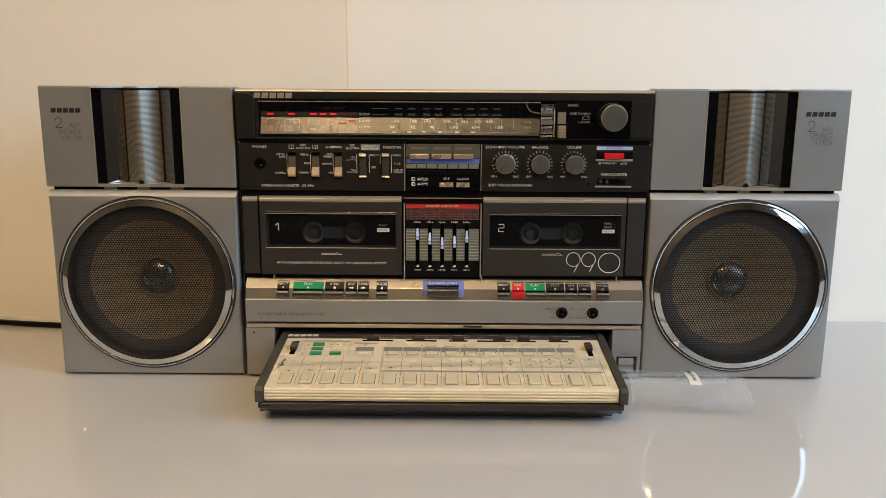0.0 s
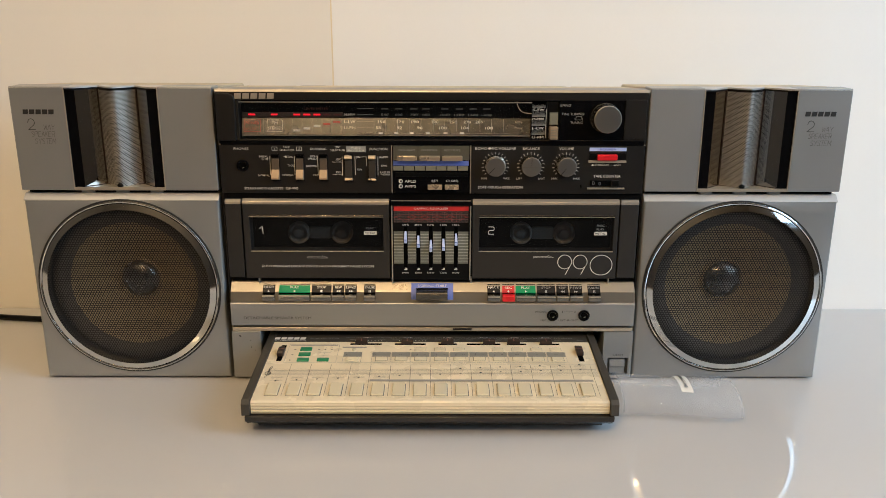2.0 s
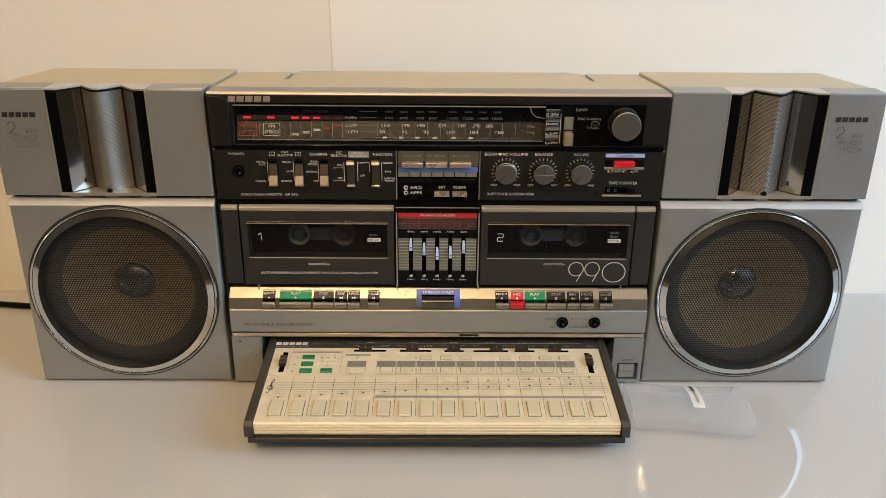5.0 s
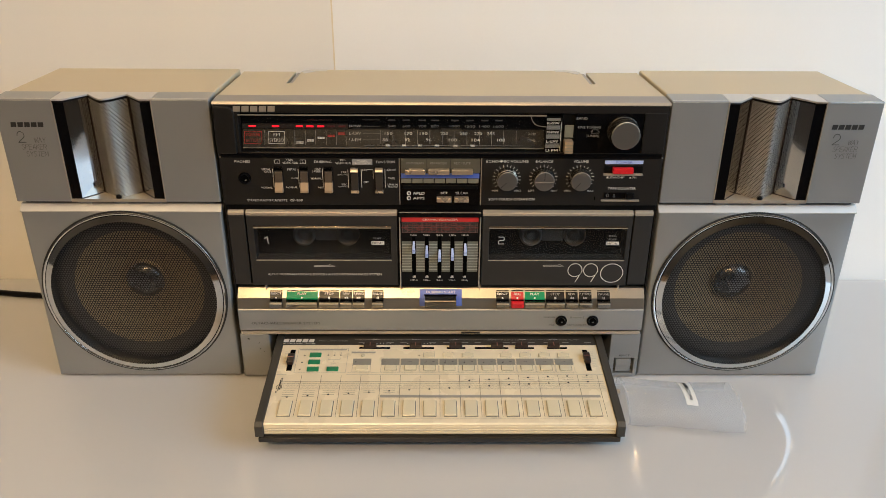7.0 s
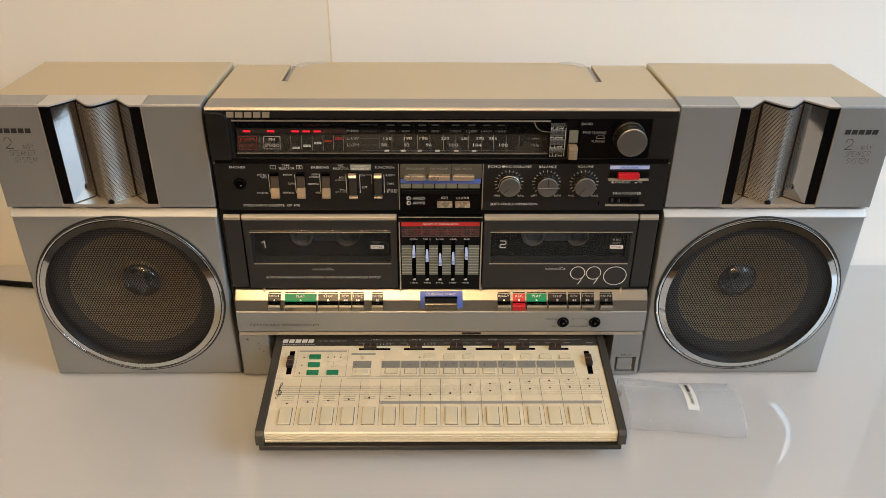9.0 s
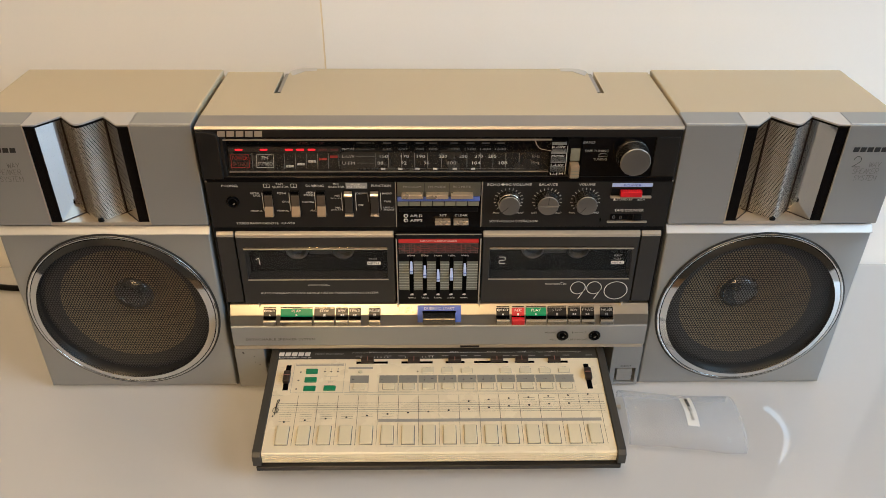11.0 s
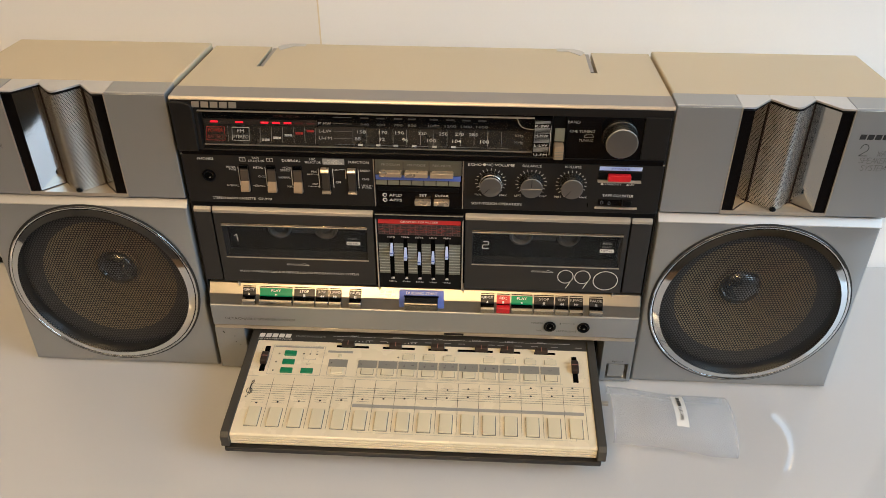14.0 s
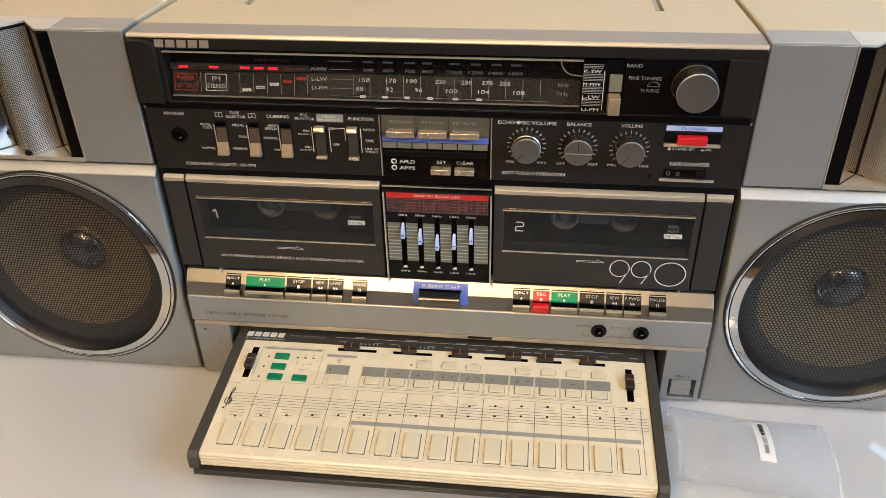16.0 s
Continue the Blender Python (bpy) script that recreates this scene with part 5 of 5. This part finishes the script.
KB = part("top_shell", prism([(KY + 0.0006, 0.0205), (KY, deckz(KY) - 0.0012), (KY + 0.0012, deckz(KY + 0.0012)), (YB, deckz(YB)), (YB, 0.0205)], "x", -0.1435, 0.1418, 0.0003), IVORY, kb, "ivory top shell")
for k in range(3):
    part("front_rib", box(-0.1432, 0.1415, KY - 0.0005, KY + 0.001, 0.0222 + 0.0026 * k, 0.0236 + 0.0026 * k, 0.0003), IVORY, kb)
part("base", box(-0.1432, 0.1415, KY + 0.002, YB, 0.0120, 0.0212), TRAY, kb)
for a, b in ((-0.1505, -0.1437), (0.1420, 0.1488)):
    part("side_cheek", prism([(KY - 0.0025, 0.0200), (KY - 0.0025, 0.0300), (KY + 0.001, deckz(KY) + 0.0016), (YB + 0.006, deckz(YB) + 0.0018), (YB + 0.006, 0.0200)], "x", a, b, 0.0006), TRAY, kb, "olive grey side cheek")


def top_quads(name, quads, material, up=0.0003):
    if len(quads) > 1 and name not in ("printed_frame", "bracket", "printed_stem"):
        for q in quads:
            top_quads(name, [q], material, up)
        return None
    bm = bmesh.new()
    for q in quads:
        bm.faces.new([bm.verts.new(on_kb(u, v, up)) for u, v in q])
    bmesh.ops.recalc_face_normals(bm, faces=bm.faces[:])
    for f in bm.faces:
        if f.normal.z < 0:
            f.normal_flip()
    return part(name, bm, material, KB, smooth=False)


def rect(x0, x1, y0, y1):
    return [(x0, y0), (x1, y0), (x1, y1), (x0, y1)]


def frame_quads(x0, x1, y0, y1, w=0.0003):
    return [rect(x0, x1, y0, y0 + w), rect(x0, x1, y1 - w, y1), rect(x0, x0 + w, y0, y1), rect(x1 - w, x1, y0, y1)]


def button(name, x0, x1, y0, y1, tall, material, label="", bev=0.0006):
    bm = box(x0, x1, y0, y1, -0.001, tall, bev)
    for v in bm.verts:
        v.co.z += deckz(v.co.y)
    return part(name, bm, material, kb, label)


# dark header with marks
part("header", prism([(-0.0062, deckz(-0.0062) + 0.0003), (YB, deckz(YB) + 0.0003), (YB, deckz(YB) - 0.002), (-0.0062, deckz(-0.0062) - 0.002)], "x", -0.1434, 0.1417), TRAY, kb, "dark header strip")
HB = kb.children[-1]
lay = lambda u, v: on_kb(u, v, 0.0006)
wordmark(-0.1440, -0.1150, -0.0028, 0.0018, 0, PRINT, HB, place=lay)
letters("MUSIC PROCESSOR", -0.0982, -0.0005, 0.026, 0.0021, 0, DIMPRINT, HB, place=lay)
letters("ACCOMPANIMENT VOLUME", -0.1290, -0.0047, 0.029, 0.0014, 0, PRINT, HB, place=lay)
top_rule = [rect(-0.0787, 0.1276, 0.0006, 0.0009)]
top_quads("printed_rule", top_rule, PRINT, 0.0006)
for words, u in (("TEMPO", -0.060), ("PITCH", -0.0225), ("OCTAVE", 0.0135), ("RHYTHM", 0.047), ("TONE", 0.075), ("MODE", 0.1035)):
    letters(words, u, 0.0014, 0.0075, 0.0014, 0, PRINT, HB, place=lay)
for u in (-0.072, -0.046, -0.034, -0.0075, 0.005, 0.022, 0.034, 0.060, 0.068, 0.083, 0.097, 0.114, 0.1345):
    top_quads("unread_marks", [rect(u - 0.003, u + 0.003, -0.0036, -0.0028)], DIMPRINT, 0.0006)
for k in range(9):
    top_quads("scale_dot", [rect(-0.0705 + 0.003 * k, -0.0699 + 0.003 * k, -0.0052, -0.0040), rect(-0.0305 + 0.003 * k, -0.0299 + 0.003 * k, -0.0052, -0.0040)], PRINT, 0.0006)
# header sliders
for s0, s1, c0, c1 in ((-0.0739, -0.0459, -0.0696, -0.0584), (-0.0339, -0.0061, -0.0282, -0.0173), (0.0054, 0.0223, 0.0078, 0.0194), (0.0309, 0.0613, 0.0455, 0.0567), (0.0671, 0.0846, 0.0676, 0.0791), (0.0965, 0.1145, 0.0971, 0.1079)):
    s_ = button("header_slider", s0, s1, -0.0118, -0.0096, 0.0004, VOID, "short horizontal slider", 0.0)
    bm = box(c0, c1, -0.0115, -0.0070, 0.0, 0.0040, 0.0007)
    for v in bm.verts:
        v.co.z += deckz(v.co.y)
    part("slider_cap", bm, BROWN, s_)
    top = box((c0 + c1) / 2 - 0.0003, (c0 + c1) / 2 + 0.0003, -0.0117, -0.0072, 0.0038, 0.0042)
    for v in top.verts:
        v.co.z += deckz(v.co.y)
    part("pointer_mark", top, DULLMARK, s_)
# volume sliders at both ends
for sx, cy in ((-0.1330, -0.0285), (0.1300, -0.0265)):
    s_ = button("volume_slider", sx - 0.0022, sx + 0.0022, -0.0420, -0.0135, 0.0004, VOID, "upright volume slider", 0.0)
    bm = box(sx - 0.0030, sx + 0.0030, cy - 0.0065, cy + 0.0055, 0.0, 0.0045, 0.0010)
    for v in bm.verts:
        v.co.z += deckz(v.co.y)
    part("slider_cap", bm, BROWN, s_)
    top = box(sx - 0.0028, sx + 0.0028, cy - 0.0003, cy + 0.0003, 0.0043, 0.0047)
    for v in top.verts:
        v.co.z += deckz(v.co.y)
    part("pointer_mark", top, DULLMARK, s_)
    d = -1 if sx < 0 else 1
    top_quads("scale_tick", [rect(min(sx + d * 0.0042, sx + d * (0.0085 if k % 5 == 0 else 0.0070)), max(sx + d * 0.0042, sx + d * (0.0085 if k % 5 == 0 else 0.0070)), -0.0372 + 0.0023 * k, -0.0370 + 0.0023 * k) for k in range(10)], GREYINK)
# auto section
top_quads("printed_frame", frame_quads(-0.1282, -0.0832, -0.0452, -0.0118), GREYINK)
top_quads("printed_band", [rect(-0.1268, -0.0848, -0.0142, -0.0126), rect(-0.0803, -0.0588, -0.0184, -0.0160)], GREYINK)
for y0 in (-0.0236, -0.0334, -0.0431):
    button("green_button", -0.1174, -0.1070, y0, y0 + 0.0054, 0.0013, GREEN, "green push button")
button("green_button", -0.1001, -0.0898, -0.0428, -0.0376, 0.0013, GREEN, "green push button")


def dot(u, v, r, material=INK):
    top_quads("printed_dot", [[(u + r * math.cos(math.pi * k / 5), v + r * math.sin(math.pi * k / 5)) for k in range(10)]], material)


for u, v in ((-0.1218, -0.0216), (-0.1228, -0.0312), (-0.1236, -0.0408), (-0.1008, -0.021), (-0.0952, -0.021), (-0.0895, -0.021), (-0.0194, -0.0214)):
    dot(u, v, 0.0008)
for ch, u in (("1", -0.1006), ("2", -0.0951), ("4", -0.0894)):
    letters(ch, u, -0.0178, None, 0.0018, 0, GREYINK, KB, place=on_kb)
top_quads("printed_rule", [rect(-0.1005, -0.0895, -0.0272, -0.0269), rect(-0.1005, -0.1002, -0.0272, -0.0248), rect(-0.0898, -0.0895, -0.0272, -0.0248), rect(-0.0952, -0.0949, -0.030, -0.0272)], GREYINK)
letters("SET", -0.0948, -0.0328, 0.0042, 0.0017, 0, GREYINK, KB, place=on_kb)
bm = lathe([(0.0018, 0.0), (0.0016, -0.0012), (0.0, -0.0014)], 0, 0, 20)
for v in bm.verts:
    v.co = Vector((-0.0696 + v.co.x, -0.0217 + v.co.z, deckz(-0.0217) - v.co.y))
part("lamp_lens", bm, KEYCAP, kb)
# function buttons
top_quads("printed_frame", frame_quads(-0.0822, 0.1190, -0.0452, -0.0449) + frame_quads(-0.0780, -0.0618, -0.0440, -0.0258), GREYINK)
top_quads("grey_field", [rect(-0.0777, -0.0618, -0.0345, -0.0260)], FIELD)
letters("CHORD", -0.0682, -0.0285, 0.0068, 0.0014, 0, INK, KB, place=on_kb)
letters("SET", -0.0682, -0.0312, 0.0038, 0.0014, 0, INK, KB, place=on_kb)
dot(-0.0755, -0.0302, 0.0008)
button("function_button", -0.0750, -0.0644, -0.0418, -0.0355, 0.0011, KEYCAP, "small ivory push button")
for i in range(10):
    u = -0.0525 + 0.01707 * i
    top_quads("grey_field", [rect(u, u + 0.0158, -0.0345, -0.0260)], FIELD)
    top_quads("printed_frame", frame_quads(u - 0.0004, u + 0.0163, -0.0441, -0.0257, 0.00025), GREYINK)
    # Dark quad paints the gap and the shade round the button.
    top_quads("button_gap", [rect(u + 0.0029, u + 0.0138, -0.0421, -0.0353)], DARKINK, 0.0005)
    button("function_button", u + 0.0032, u + 0.0136, -0.0418, -0.0354, 0.0011, KEYCAP, "small ivory push button")
    if i == 0:
        dot(u + 0.002, -0.0302, 0.0008)
        letters("BEAT", u + 0.0090, -0.0302, 0.0055, 0.0014, 0, INK, KB, place=on_kb)
    elif 2 <= i <= 6:
        dot(u + 0.0048, -0.0312, 0.0007)
        top_quads("printed_stem", [rect(u + 0.0052, u + 0.0055, -0.0312, -0.0278), rect(u + 0.0108, u + 0.0128, -0.0302, -0.0294)], INK)
    else:
        top_quads("printed_stem", [rect(u + 0.0060, u + 0.0095, -0.0304, -0.0300)], INK)
for u, words in ((-0.0155, "CORRECT"), (0.0019, "DELETE"), (0.0190, "ADD"), (0.0532, "STOP"), (0.0706, "START"), (0.0878, "BACK"), (0.1048, "FWD")):
    # Grey quad paints gap and shade at this button's edges.
    top_quads("button_gap", [rect(u - 0.0003, u + 0.0100, -0.0239, -0.0183)], GREYINK, 0.0004)
    button("small_button", u, u + 0.0098, -0.0236, -0.0184, 0.0010, KEYCAP, "small ivory push button")
    letters(words, u + 0.0049, -0.0168, 0.0016 * len(words), 0.0013, 0, GREYINK, KB, place=on_kb)
# staff and keys
top_quads("staff_line", [rect(-0.1373, 0.1396, v - 0.00013, v + 0.00013) for v in (-0.0566, -0.0590, -0.0613, -0.0637, -0.0660)], DARKINK)
top_quads("section_line", [rect(-0.1435, -0.1340, -0.0477, -0.0474), rect(-0.0822, 0.1415, -0.0477, -0.0474)], GREYINK)
top_quads("divider_line", [rect(-0.1206 + 0.01707 * i - 0.00014, -0.1206 + 0.01707 * i + 0.00014, -0.0998, -0.0482) for i in range(16)], INK)
top_quads("grey_band", [rect(-0.0515, 0.1340, -0.0768, -0.0736)], GREYINK)
for i in range(16):
    c = -0.1290 + 0.01704 * i
    # Dark quad paints the gap and the shade at the key's right and front.
    top_quads("key_gap", [rect(c - 0.0052, c + 0.0056, -0.0997, -0.0806)], DARKINK, 0.0002)
    button("key", c - 0.0051, c + 0.0051, -0.0992, -0.0805, 0.0016, KEYCAP, "ivory rectangular key", 0.0008)
    low = (-0.0761, -0.0745, -0.0730, -0.0716, -0.0701, -0.0685, -0.0672, -0.0662, -0.0648, -0.0638, -0.0621, -0.0608, -0.0599, -0.0586, -0.0579, -0.0568)[i]
    dot(c - 0.0003, low, 0.0009)
    if i < 6:
        top_quads("ledger_line", [rect(c - 0.005, c + 0.005, v - 0.00012, v + 0.00012) for v in (-0.0684, -0.0708, -0.0731, -0.0755)[: 4 - i // 2]], DARKINK)
    if i >= 9:
        dot(c - 0.0001, low + 0.0085, 0.0009)
        top_quads("ledger_line", [rect(c - 0.005, c + 0.005, v - 0.00012, v + 0.00012) for v in (-0.0542, -0.0518, -0.0495)[: 1 + (i - 9) // 3]], DARKINK)
top_quads("bracket", [rect(-0.0440, 0.1262, -0.1018, -0.1016), rect(-0.0440, -0.0437, -0.1018, -0.0996), rect(0.1259, 0.1262, -0.1018, -0.0996)], GREYINK)
letters("CHORD", 0.0445, -0.1012, 0.0085, 0.0014, 0, GREYINK, KB, place=on_kb)
clef = bmesh.new()
pts = [(-0.1382 + 0.0026 * (1 - a / 15) * math.cos(a), -0.0640 + 0.0032 * (1 - a / 22) * math.sin(a)) for a in np.linspace(-1.2, 7.4, 26)]
pts += [(-0.1374, -0.0575), (-0.1360, -0.0540), (-0.1364, -0.0522), (-0.1376, -0.0535), (-0.1380, -0.0580), (-0.1382, -0.0690)]
for (a, b), (c, d) in zip(pts, pts[1:]):
    n = Vector((b - d, c - a))
    if n.length < 1e-9:
        continue
    n = n.normalized() * 0.00028
    clef.faces.new([clef.verts.new(on_kb(*p, 0.0004)) for p in ((a + n.x, b + n.y), (c + n.x, d + n.y), (c - n.x, d - n.y), (a - n.x, b - n.y))])
part("treble_clef", clef, INK, KB, smooth=False)
dot(-0.1395, -0.0700, 0.0008)


# ---- plastic sleeve, cable ----
sleeve = empty("plastic_sleeve", (0.21, -0.055, 0.0), "cloudy clear plastic sleeve with a white paper label", "plastic sleeve")
film = bmesh.new()
NU, NV = 40, 28
SX0, SX1 = 0.1595, 0.2565


def sleeve_at(f, g):
    """f along the sleeve, g round its back, top and front."""
    a = -0.10 * math.pi + g * 1.16 * math.pi
    x = SX0 + (SX1 - SX0) * f
    squash = 0.94 + 0.04 * f
    wob = 0.0004 * math.sin(7 * f + 5 * g) + 0.0003 * math.sin(19 * f * g + 2)
    y = -0.0500 - 0.0100 * f + (0.0288 + 0.0016 * f) * math.cos(a) + wob
    z = 0.0098 + (0.0158 * squash) * math.sin(a) * (1 if a > 0 else 0.55) + wob
    return Vector((x, y, max(z, 0.0006)))


grid = [[film.verts.new(sleeve_at(i / NU, j / NV)) for j in range(NV + 1)] for i in range(NU + 1)]
for i in range(NU):
    for j in range(NV):
        film.faces.new((grid[i][j], grid[i + 1][j], grid[i + 1][j + 1], grid[i][j + 1]))
fo = part("film", film, FILM, sleeve)
fo.visible_shadow = True


def film_strip(name, f0, f1, g0, g1, label):
    nu, nv = max(2, round((f1 - f0) * 40)), max(2, round((g1 - g0) * 30))
    bm = bmesh.new()
    lay_ = [[bm.verts.new(sleeve_at(f0 + (f1 - f0) * i / nu, g0 + (g1 - g0) * j / nv) + Vector((0, 0, 0.0004))) for j in range(nv + 1)] for i in range(nu + 1)]
    for i in range(nu):
        for j in range(nv):
            bm.faces.new((lay_[i][j], lay_[i + 1][j], lay_[i + 1][j + 1], lay_[i][j + 1]))
    return part(name, bm, HEM, sleeve, label)


film_strip("hem", 0.004, 0.016, 0.02, 0.98, "doubled film edge")
film_strip("hem", 0.976, 0.996, 0.02, 0.98, "doubled film edge")
film_strip("welded_seam", 0.0, 1.0, 0.17, 0.195, "pale welded seam along the film")
lab = bmesh.new()
lg = [[lab.verts.new(sleeve_at(0.515 + 0.10 * i / 2, 0.35 + 0.34 * j / 10) + Vector((0, -0.0001, 0.0006))) for j in range(11)] for i in range(3)]
for i in range(2):
    for j in range(10):
        lab.faces.new((lg[i][j], lg[i + 1][j], lg[i + 1][j + 1], lg[i][j + 1]))
LB = part("paper_label", lab, WHITEPAPER, sleeve, "white paper label")


def on_label(u, v):
    return sleeve_at(0.565 + v, 0.51 + u) + Vector((0, -0.0002, 0.0010))


letters("GF-990", 0.062, 0.0, 0.125, 0.03, 0, INK, LB, place=on_label)
wm = bmesh.new()
for k in range(5):
    a = -0.135 + 0.025 * k
    wm.faces.new([wm.verts.new(on_label(*p)) for p in ((a, -0.014), (a + 0.020, -0.014), (a + 0.020, 0.014), (a, 0.014))])
part("maker_mark", wm, INK, LB, smooth=False)

cable = bpy.data.curves.new("power_cable", "CURVE")
cable.dimensions, cable.bevel_depth, cable.bevel_resolution = "3D", 0.0032, 4
sp_ = cable.splines.new("BEZIER")
line = [(-1.05, 0.178, 0.0034), (-0.70, 0.176, 0.0034), (-0.55, 0.170, 0.0034), (-0.49, 0.1555, 0.0034), (-0.44, 0.148, 0.0034), (-0.38, 0.142, 0.0034), (-0.30, 0.128, 0.0034), (-0.20, 0.130, 0.0034), (-0.10, 0.122, 0.012)]
sp_.bezier_points.add(len(line) - 1)
for p, co in zip(sp_.bezier_points, line):
    p.co, p.handle_left_type, p.handle_right_type = co, "AUTO", "AUTO"
tmp = bpy.data.objects.new("tmp", cable)
cm = bpy.data.meshes.new_from_object(tmp)
bpy.data.objects.remove(tmp)
cm.materials.clear()
cm.materials.append(DARKER)
cm.shade_smooth()
tagged(new("power_cable", cm), "black power cable lying on the table behind the loudspeaker", "cable")
